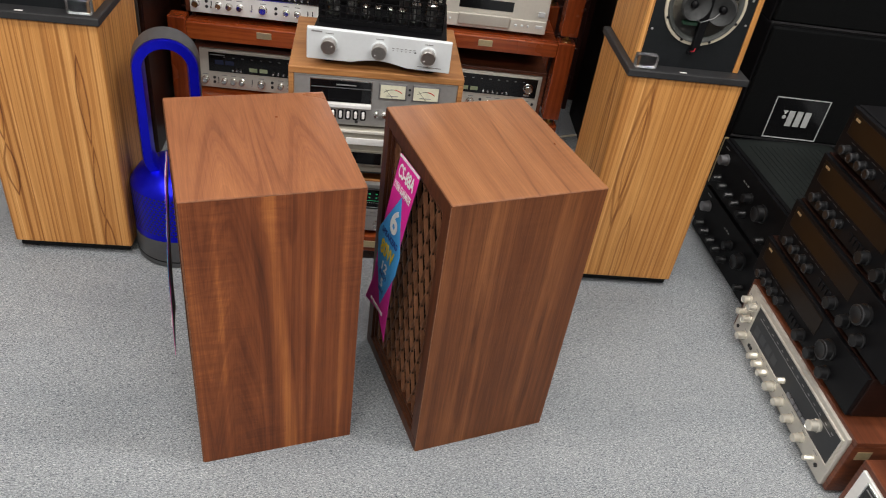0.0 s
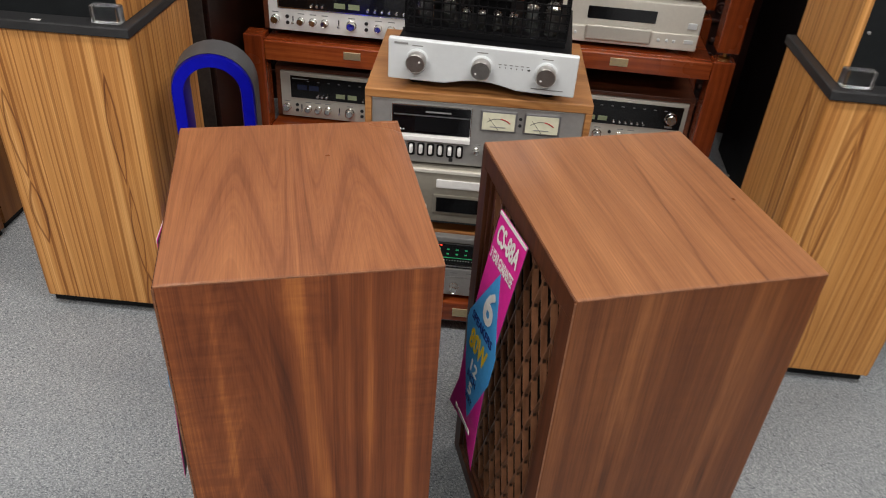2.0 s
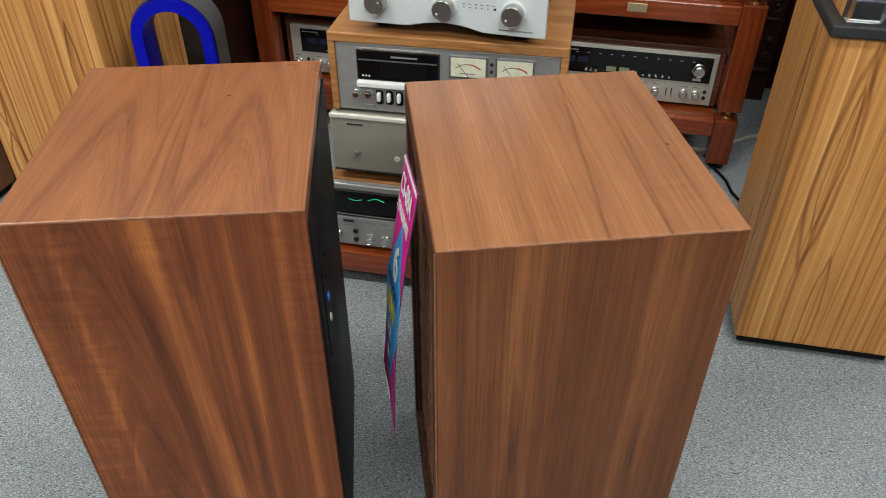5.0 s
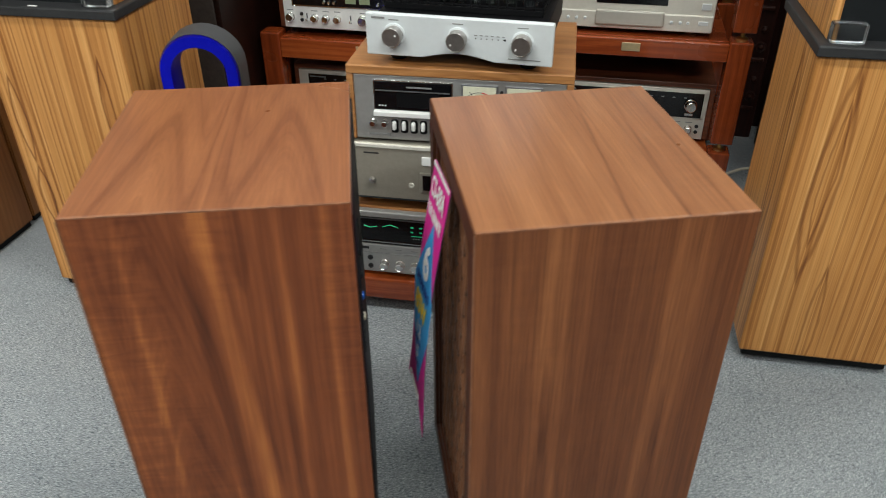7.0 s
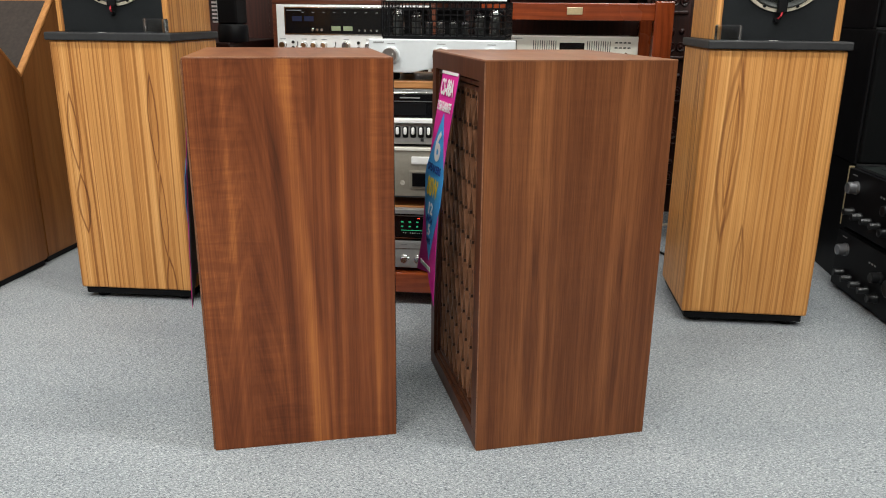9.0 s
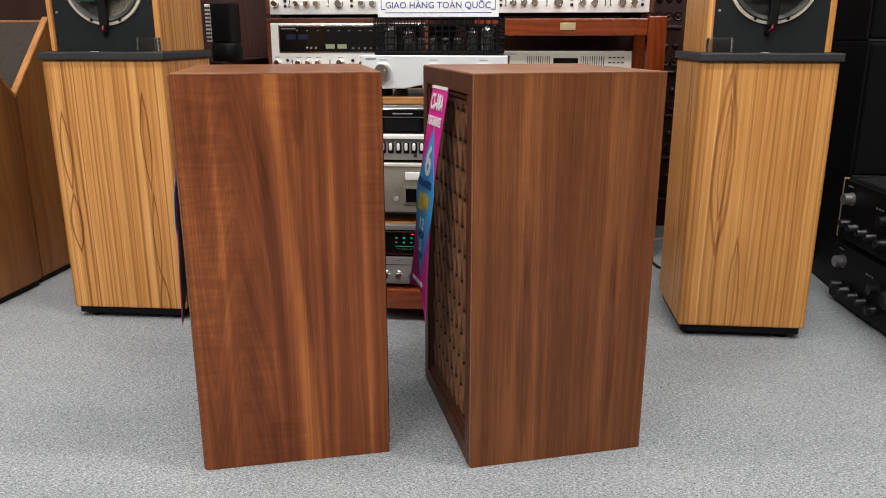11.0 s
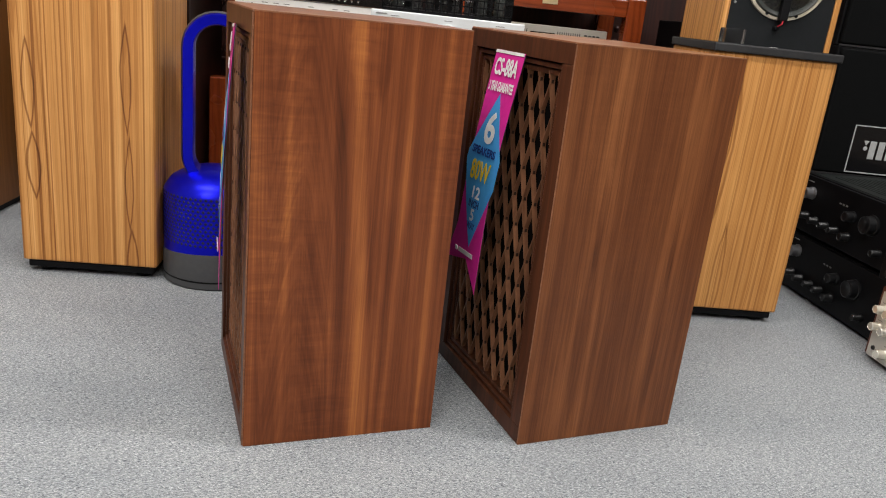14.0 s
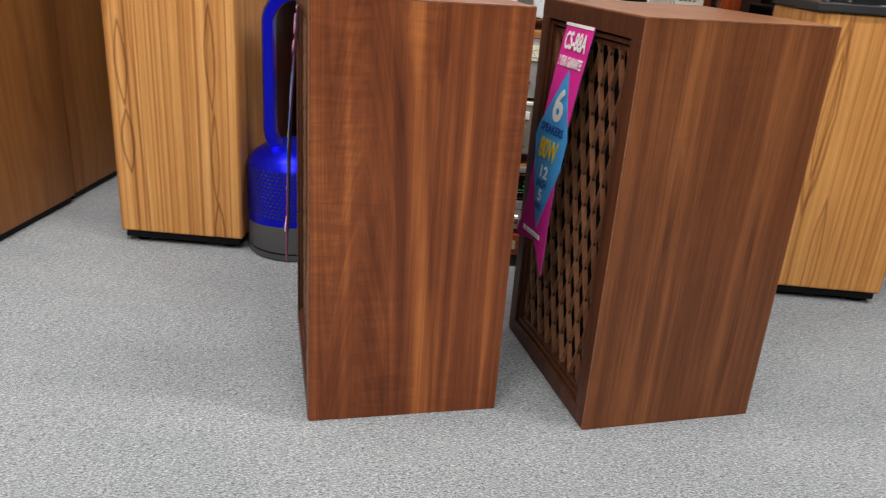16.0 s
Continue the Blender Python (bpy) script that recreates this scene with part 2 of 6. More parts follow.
walnut_a = veneer("walnut_a", WAL, "z", weights=(0.21, 0.10, 0.06), sway=0.014, cathedrals=[(0.075, 0.16, 0.012, 0.075)],
                  streaks=[(0.184, -0.055, 0.016, 0.09), (0.200, -0.055, 0.004, -0.05), (0.224, 0.010, 0.006, 0.09), (0.154, -0.055, 0.013, -0.055), (0.138, -0.045, 0.004, 0.04), (0.212, 0.0, 0.005, -0.07), (0.242, 0.0, 0.008, -0.05), (0.055, 0.0, 0.005, 0.06), (0.008, 0.0, 0.006, 0.06), (0.098, -0.02, 0.012, -0.04), (0.285, 0.0, 0.005, 0.05)],
                  tongues=[(0.187, 0.62, 0.014, 0.08, -0.06), (0.105, 0.30, 0.020, 0.10, -0.03), (0.128, 0.04, 0.014, 0.16, -0.04)], curl=0.14, fibre=0.38, rough=0.34, gloss=0.25, seed=0.3)
walnut_b = veneer("walnut_b", WAL_B, "z", weights=(0.19, 0.08, 0.05), sway=0.012,
                  streaks=[(0.066, 0.030, 0.009, 0.07), (0.110, -0.004, 0.008, 0.055), (0.222, 0.016, 0.008, 0.04), (0.262, 0.0, 0.007, 0.03), (0.150, 0.0, 0.018, -0.05), (0.190, 0.0, 0.012, -0.03), (0.028, 0.0, 0.010, -0.03), (0.296, 0.0, 0.012, -0.04)],
                  tongues=[(0.090, 0.20, 0.015, 0.20, -0.07), (0.090, 0.38, 0.008, 0.10, -0.05), (0.244, 0.18, 0.013, 0.20, -0.07), (0.244, 0.34, 0.007, 0.08, -0.05)], curl=0.05, fibre=0.52, rough=0.36, gloss=0.25, seed=4.7)
walnut_top_a = veneer("walnut_top_a", WAL_TOP_LIT, "y", freq=(38.0, 130.0, 340.0), weights=(0.21, 0.10, 0.09), sway=0.008, book=0.157, cathedrals=[(0.078, 0.17, 0.010, 0.085)],
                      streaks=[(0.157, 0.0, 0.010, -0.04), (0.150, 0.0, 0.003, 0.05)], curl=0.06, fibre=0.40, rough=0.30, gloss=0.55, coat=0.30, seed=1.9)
walnut_top_b = veneer("walnut_top_b", WAL_TOP_LIT_B, "y", freq=(30.0, 90.0, 320.0), weights=(0.15, 0.12, 0.11), sway=0.010, sway_scale=(8.0, 2.0),
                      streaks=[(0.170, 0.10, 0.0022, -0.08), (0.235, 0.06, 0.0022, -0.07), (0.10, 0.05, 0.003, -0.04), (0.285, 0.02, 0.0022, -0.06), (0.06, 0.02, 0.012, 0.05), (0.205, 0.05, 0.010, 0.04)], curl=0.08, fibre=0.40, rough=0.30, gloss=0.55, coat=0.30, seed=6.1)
walnut_frame = wood("walnut_frame", [(0.3, srgb(62, 34, 22)), (0.7, srgb(104, 60, 38))], "z", 20.0, 40.0, 0.4, 0.0, 0.4, 2.2, gloss=0.25)
TEAK = [(0.36, srgb(174, 116, 58)), (0.47, srgb(198, 138, 74)), (0.58, srgb(212, 154, 88)), (0.70, srgb(226, 172, 108))]
teak_a = veneer("teak_a", TEAK, "z", freq=(30.0, 120.0, 360.0), weights=(0.34, 0.32, 0.26), sway=0.006, sway_scale=(7.0, 1.4),
                streaks=[(0.072, -0.02, 0.0025, -0.16), (0.080, -0.02, 0.003, 0.10), (0.265, 0.0, 0.006, -0.05), (0.022, 0.03, 0.010, 0.05)], tongues=[(0.012, 0.60, 0.009, 0.07, -0.16), (0.240, 0.545, 0.005, 0.05, -0.16), (0.244, 0.325, 0.005, 0.04, -0.2)],
                figures=[(0.241, 0.465, 0.011, 0.115), (0.246, 0.230, 0.009, 0.105), (0.249, 0.020, 0.013, 0.100), (0.036, 0.440, 0.012, 0.095), (0.037, 0.258, 0.014, 0.075)], rim=0.9, lines=0.74, line_freq=118.0, line_share=0.425, fibre=0.26, rough=0.46, gloss=0.4, seed=0.9, wander=0.020)
teak_b = veneer("teak_b", TEAK, "z", freq=(30.0, 120.0, 360.0), weights=(0.34, 0.32, 0.26), sway=0.008, sway_scale=(7.0, 1.4),
                streaks=[(0.150, 0.02, 0.0025, -0.12), (0.20, 0.01, 0.002, -0.14), (0.235, 0.01, 0.008, 0.05)],
                figures=[(0.070, 0.430, 0.021, 0.210), (0.072, 0.440, 0.010, 0.140), (0.120, 0.10, 0.013, 0.15)], rim=0.65, lines=0.62, line_freq=110.0, line_share=0.415, fibre=0.26, rough=0.46, gloss=0.4, seed=3.4, wander=0.020)
rosewood = wood("rosewood", [(0.3, srgb(84, 30, 12)), (0.5, srgb(142, 62, 26)), (0.72, srgb(190, 100, 48))], "x", 9.0, 40.0, 0.35, 0.2, 0.26, 0.5, 0.45, leaf=0.11)
rosewood_post = wood("rosewood_post", [(0.3, srgb(84, 30, 12)), (0.5, srgb(142, 62, 26)), (0.72, srgb(190, 100, 48))], "z", 9.0, 40.0, 0.35, 0.2, 0.26, 0.5, 0.45, leaf=0.11)
oak_case = wood("oak_case", [(0.3, srgb(150, 98, 54)), (0.5, srgb(174, 120, 70)), (0.75, srgb(192, 140, 88))], "x", 12.0, 40.0, 0.35, 0.35, 0.4, 1.1)
case_wood = wood("case_wood", [(0.3, srgb(74, 38, 24)), (0.5, srgb(104, 56, 35)), (0.75, srgb(128, 72, 46))], "x", 12.0, 40.0, 0.4, 0.2, 0.38, 2.8)
dark_case = wood("dark_case", [(0.3, srgb(16, 7, 5)), (0.5, srgb(30, 13, 9)), (0.75, srgb(44, 21, 14))], "x", 12.0, 40.0, 0.4, 0.2, 0.4, 5.2, gloss=0.3)
brown_vinyl = wood("brown_vinyl", [(0.3, srgb(124, 76, 34)), (0.55, srgb(146, 94, 46)), (0.8, srgb(160, 108, 58))], "z", 9.0, 40.0, 0.25, 0.15, 0.5, 0.2)
# cabinet edge colour with the light that catches it painted in
lit_edge = wood("lit_edge", [(0.3, srgb(176, 118, 62)), (0.7, srgb(204, 146, 84))], "z", 12.0, 40.0, 0.3, 0.2, 0.45, 0.2)
carved_wood = wood("carved_wood", [(0.3, srgb(36, 14, 10)), (0.5, srgb(54, 22, 15)), (0.75, srgb(72, 32, 22))], "z", 9.0, 40.0, 0.35, 0.2, 0.42, 3.0)
black_satin = plain("black_satin", (0.004, 0.004, 0.005, 1), 0.5, spec=0.18)
black_gloss = plain("black_gloss", (0.005, 0.005, 0.006, 1), 0.15, coat=0.15)
black_matt = plain("black_matt", (0.0045, 0.005, 0.0055, 1), 0.85, grain=0.15, spec=0.12)
baffle_black = plain("baffle_black", (0.009, 0.011, 0.013, 1), 0.65, grain=0.12, spec=0.25)
slab_black = plain("slab_black", (0.030, 0.030, 0.032, 1), 0.5, grain=0.12, spec=0.4)
grey_rubber = plain("grey_rubber", (0.075, 0.08, 0.076, 1), 0.55, grain=0.1)
cone_grey = plain("cone_grey", (0.04, 0.042, 0.043, 1), 0.65, grain=0.15)
cone_dark = plain("cone_dark", (0.012, 0.013, 0.014, 1), 0.6, grain=0.15)
cream = plain("cream", srgb(205, 196, 176), 0.5)
silver = plain("silver", (0.90, 0.89, 0.87, 1), 0.36, 0.12, 0.03)
deck_face = plain("deck_face", (0.46, 0.455, 0.445, 1), 0.34, 0.55, 0.05)
player_face = plain("player_face", (0.45, 0.42, 0.35, 1), 0.36, 0.5, 0.05)
spun_metal = plain("spun_metal", (0.46, 0.44, 0.42, 1), 0.28, 0.85, 0.10)
silver_warm = plain("silver_warm", (0.62, 0.59, 0.53, 1), 0.38, 0.4, 0.03)
silver_white = plain("silver_white", (0.72, 0.75, 0.77, 1), 0.38, 0.15, 0.02)
chrome = plain("chrome", (0.82, 0.81, 0.79, 1), 0.16, 1.0, 0.03)
grey_metal = plain("grey_metal", (0.36, 0.36, 0.38, 1), 0.3, 0.8)
dull_metal = plain("dull_metal", (0.09, 0.09, 0.095, 1), 0.35, 0.6)
champagne = plain("champagne", (0.74, 0.71, 0.64, 1), 0.36, 0.2, 0.03)
brass = plain("brass", (0.80, 0.58, 0.25, 1), 0.3, 1.0, 0.05)
badge_brass = plain("badge_brass", (0.72, 0.58, 0.34, 1), 0.4, 0.7, 0.08)
dark_ink = plain("dark_ink", (0.02, 0.02, 0.022, 1), 0.5)
grey_ink = plain("grey_ink", (0.25, 0.25, 0.25, 1), 0.5)
meter_face = plain("meter_face", srgb(222, 220, 196), 0.4)
meter_green = plain("meter_green", srgb(150, 160, 128), 0.35)
red_ink = plain("red_ink", srgb(190, 40, 36), 0.5)
window_blue = plain("window_blue", srgb(36, 42, 66), 0.25)
dial_green = plain("dial_green", srgb(30, 62, 44), 0.3)
fan_blue = plain("fan_blue", srgb(16, 20, 214), 0.33, 0.75, 0.04, 0.05, 0.4)
fan_grey = plain("fan_grey", srgb(84, 84, 86), 0.45, 0.3, 0.05)
magenta = plain("magenta", srgb(224, 44, 152), 0.45)
tag_blue = plain("tag_blue", srgb(74, 162, 226), 0.45)
tag_white = plain("tag_white", srgb(236, 234, 232), 0.45)
tag_yellow = plain("tag_yellow", srgb(232, 196, 40), 0.45)
tag_navy = plain("tag_navy", srgb(28, 52, 128), 0.45)
# grey of the paper's back, darkened to hold the shade it hangs in
tag_back_shaded = plain("tag_back_shaded", srgb(92, 95, 102), 0.6)
board_white = plain("board_white", srgb(247, 248, 250), 0.35)
ink_blue = plain("ink_blue", srgb(48, 62, 150), 0.5)
ink_red = plain("ink_red", srgb(196, 44, 58), 0.5)
plug_blue = plain("plug_blue", srgb(36, 96, 190), 0.35)
# dark paint that keeps fill light from the unseen walls low
paint_low_bounce = plain("paint_low_bounce", srgb(112, 104, 96), 0.8)
# pale paint chosen so that the unseen west wall reflects light
paint_bounce = plain("paint_bounce", srgb(176, 172, 166), 0.8)
paint_ceiling = plain("paint_ceiling", srgb(232, 232, 228), 0.85)
amp_top = plain("amp_top", (0.014, 0.018, 0.017, 1), 0.5, grain=0.15, spec=0.35)
brown_glass = plain("brown_glass", (0.012, 0.007, 0.004, 1), 0.3, spec=0.25)
grille_cloth = plain("grille_cloth", srgb(62, 52, 46), 0.85, grain=0.2)
logo_grey = plain("logo_grey", srgb(190, 192, 192), 0.4)


def glowing(name, color, strength):
    m = Mat(name)
    m.b.inputs["Base Color"].default_value = color
    m.b.inputs["Emission Color"].default_value = color
    m.b.inputs["Emission Strength"].default_value = strength
    return m.m


lamp_glow = glowing("lamp_glow", (1.0, 0.98, 0.95, 1), 6.0)
scale_glow = glowing("scale_glow", (0.05, 0.7, 0.3, 1), 0.035)
led_red = glowing("led_red", (1.0, 0.06, 0.03, 1), 2.0)


def glassy(name, color, rough=0.03):
    m = Mat(name)
    m.b.inputs["Base Color"].default_value = color
    m.b.inputs["Transmission Weight"].default_value = 1.0
    m.b.inputs["Roughness"].default_value = rough
    m.b.inputs["IOR"].default_value = 1.45
    return m.m


tube_glass = glassy("tube_glass", (0.95, 0.96, 0.97, 1))
acrylic = glassy("acrylic", (0.75, 0.77, 0.80, 1), 0.18)


def carpet_material():
    m = Mat("carpet")
    v = m.coords((0.62, 1.5, 1.0))
    tuft = m.noise(v, 600.0, 2.0, 0.7)
    loop = m.noise(v, 300.0, 3.0, 0.8, 0.6)
    speck = m.noise(v, 150.0, 3.0, 0.75, 1.0)
    patch = m.noise(v, 2.6, 3.0, 0.6)
    c = m.ramp(loop, [(0.32, srgb(77, 81, 86)), (0.43, srgb(133, 137, 141)), (0.56, srgb(170, 173, 175)), (0.67, srgb(219, 221, 221))])
    c = m.mix("MULTIPLY", 0.8, c, m.ramp(tuft, [(0.36, (0.42, 0.43, 0.45, 1)), (0.52, (1, 1, 1, 1))]))
    c = m.mix("MULTIPLY", 0.8, c, m.ramp(speck, [(0.35, (0.42, 0.44, 0.47, 1)), (0.43, (1, 1, 1, 1))]))
    c = m.mix("MULTIPLY", 1.0, c, m.ramp(patch, [(0.3, (0.86, 0.88, 0.90, 1)), (0.7, (1.06, 1.06, 1.06, 1))]))
    m.link(c, m.b.inputs["Base Color"])
    m.b.inputs["Roughness"].default_value = 0.95
    m.b.inputs["Specular IOR Level"].default_value = 0.1
    m.b.inputs["Sheen Weight"].default_value = 0.15
    m.bump(m.mix("MIX", 0.5, loop, tuft), 0.7, 0.004)
    return m.m


carpet = carpet_material()


# ---- building helpers ----
def part(name, bm, material, parent=None, label=""):
    """Links a bmesh as one mesh object under a thing or a part."""
    me = bpy.data.meshes.new(name)
    bm.to_mesh(me)
    bm.free()
    me.materials.append(material)
    ob = new(name, me)
    ob.parent = parent
    return tagged(ob, label)


def again(ob, parent, m):
    """Another object on the same mesh under the parent."""
    o = new(ob.name.split(".")[0], ob.data)
    o.parent = parent
    o.matrix_basis = m
    return o


def thing(name, m, label, category, group="", kind=""):
    e = new(name)
    e.empty_display_size = 0.05
    e.matrix_basis = m
    return tagged(e, label, category, group, kind)


def block(x0, x1, y0, y1, z0, z1, bevel=0.0, bm=None, segs=2):
    fresh = bmesh.new()
    bmesh.ops.create_cube(fresh, size=1.0)
    for v in fresh.verts:
        v.co = Vector(((x0 + x1) / 2 + v.co.x * (x1 - x0), (y0 + y1) / 2 + v.co.y * (y1 - y0), (z0 + z1) / 2 + v.co.z * (z1 - z0)))
    if bevel:
        bmesh.ops.bevel(fresh, geom=fresh.edges[:], offset=bevel, segments=segs, affect="EDGES", profile=0.5)
    if bm is None:
        return fresh
    me = bpy.data.meshes.new("tmp")
    fresh.to_mesh(me)
    fresh.free()
    bm.from_mesh(me)
    bpy.data.meshes.remove(me)
    return bm


def lathe(profile, segs=24, axis="z", bm=None, centre=(0, 0, 0)):
    """A turned solid from (radius, height) pairs; axis y turns it to face along -y."""
    bm = bm or bmesh.new()
    rings = []
    for r, h in profile:
        ring = []
        for i in range(segs):
            a = 2 * math.pi * i / segs
            p = Vector((r * math.cos(a), r * math.sin(a), h))
            if axis == "y":
                p = Vector((p.x, -p.z, p.y))
            ring.append(bm.verts.new(p + Vector(centre)))
        rings.append(ring)
    for a, b in zip(rings, rings[1:]):
        for i in range(segs):
            bm.faces.new((a[i], a[(i + 1) % segs], b[(i + 1) % segs], b[i]))
    if profile[0][0] > 0:
        bm.faces.new(rings[0][::-1])
    if profile[-1][0] > 0:
        bm.faces.new(rings[-1])
    bmesh.ops.recalc_face_normals(bm, faces=bm.faces[:])
    return bm


def smooth(ob, angle=35):
    for p in ob.data.polygons:
        p.use_smooth = True
    ob.data.set_sharp_from_angle(angle=radians(angle))
    return ob


def prism(points, y0, y1, bevel=0.0):
    """A plate whose outline lies in x and z, from y0 to y1."""
    bm = bmesh.new()
    lo = [bm.verts.new((x, y0, z)) for x, z in points]
    hi = [bm.verts.new((x, y1, z)) for x, z in points]
    n = len(points)
    bm.faces.new(lo)
    bm.faces.new(hi[::-1])
    for i in range(n):
        bm.faces.new((lo[i], hi[i], hi[(i + 1) % n], lo[(i + 1) % n]))
    bmesh.ops.recalc_face_normals(bm, faces=bm.faces[:])
    if bevel:
        bmesh.ops.bevel(bm, geom=bm.edges[:], offset=bevel, segments=2, affect="EDGES", profile=0.5)
    return bm


def tube(points, radius, segs=8):
    bm = bmesh.new()
    rings = []
    pts = [Vector(p) for p in points]
    for i, p in enumerate(pts):
        d = (pts[min(i + 1, len(pts) - 1)] - pts[max(i - 1, 0)]).normalized()
        side = d.cross(Vector((0.31, 0.17, 0.93))).normalized()
        up = side.cross(d)
        rings.append([bm.verts.new(p + radius * (math.cos(a) * side + math.sin(a) * up)) for a in [2 * math.pi * k / segs for k in range(segs)]])
    for a, b in zip(rings, rings[1:]):
        for k in range(segs):
            bm.faces.new((a[k], a[(k + 1) % segs], b[(k + 1) % segs], b[k]))
    bm.faces.new(rings[0][::-1])
    bm.faces.new(rings[-1])
    bmesh.ops.recalc_face_normals(bm, faces=bm.faces[:])
    return bm


def lettering(name, text, size, material, parent, place, width=None, label="", turn=(90, 0, 0), depth=0.0004, bold=0.0):
    """Letters as a thin mesh, centred on the place, facing -y."""
    cu = bpy.data.curves.new("letters", "FONT")
    cu.body, cu.size, cu.extrude, cu.align_x, cu.align_y = text, size, depth, "CENTER", "CENTER"
    cu.resolution_u = 3
    tmp = new("letters", cu)
    bpy.context.view_layer.update()
    me = bpy.data.meshes.new_from_object(tmp.evaluated_get(bpy.context.evaluated_depsgraph_get()))
    bpy.data.objects.remove(tmp)
    bpy.data.curves.remove(cu)
    if bold:
        bm = bmesh.new()
        for k, (dx, dy) in enumerate(((1, 0), (-1, 0), (0, 1), (0, -1), (0.7, 0.7), (-0.7, -0.7), (0.7, -0.7), (-0.7, 0.7))):
            extra = me.copy()
            extra.transform(Matrix.Translation((dx * bold, dy * bold, 0.00002 * k)))
            bm.from_mesh(extra)
            bpy.data.meshes.remove(extra)
        bm.to_mesh(me)
        bm.free()
    me.materials.clear()
    me.materials.append(material)
    ob = new(name, me)
    ob.parent = parent
    wide = max(v.co.x for v in me.vertices) - min(v.co.x for v in me.vertices)
    ob.matrix_basis = pose(*place, *turn) @ Matrix.Diagonal(((width / wide) if width else 1, 1, 1, 1))
    return tagged(ob, label)


# ---- the room ----
def room_slab(name, material, box, label, category):
    return tagged(part(name, block(*box), material), label, category, kind="structure")


room_slab("floor", carpet, (-2.6, 2.6, -2.8, 3.1, -0.05, 0.0), "grey heather loop-pile carpet floor of the shop", "floor")
room_slab("ceiling", paint_ceiling, (-2.6, 2.6, -2.8, 3.1, CEIL, CEIL + 0.1), "plain white painted ceiling", "ceiling")
room_slab("wall_north", carved_wood, (-2.6, 2.6, 3.0, 3.1, 0, CEIL), "dark red-brown panelled wooden back wall", "wall")
# south and east walls are unseen; their dark colour deepens the shadows
room_slab("wall_south", paint_low_bounce, (-2.6, 2.6, -2.8, -2.7, 0, CEIL), "unseen wall, brown-grey to cut bounced light", "wall")
# unseen wall, added pale as a reflector for the left-facing sides
room_slab("wall_west", paint_bounce, (-2.6, -2.5, -2.7, 3.0, 0, CEIL), "unseen side wall, light grey to bounce light into the room", "wall")
room_slab("wall_east", paint_low_bounce, (2.5, 2.6, -2.7, 3.0, 0, CEIL), "unseen side wall, brown-grey to cut bounced light", "wall")

for lx, ly, watts in LAMPS:
    lamp = thing("ceiling_light", pose(lx, ly, CEIL), "long white fluorescent ceiling light", "ceiling light", "ceiling lights")
    part("housing", block(-0.62, 0.62, -0.09, 0.09, -0.035, 0.0, 0.004), paint_ceiling, lamp)
    part("diffuser", block(-0.60, 0.60, -0.07, 0.07, -0.05, -0.0355, 0.003), lamp_glow, lamp, "glowing diffuser")
    data = bpy.data.lights.new("tube_lamp", "AREA")
    data.shape, data.size, data.size_y, data.energy, data.color = "RECTANGLE", 1.2, 0.16, watts, (1.0, 0.97, 0.93)
    ob = new("tube_lamp", data)
    ob.matrix_basis = pose(lx, ly, CEIL - 0.06)


# ---- the two walnut loudspeakers ----
SD, SW, SH = 0.316, 0.373, 0.662     # depth along x, width along y, height


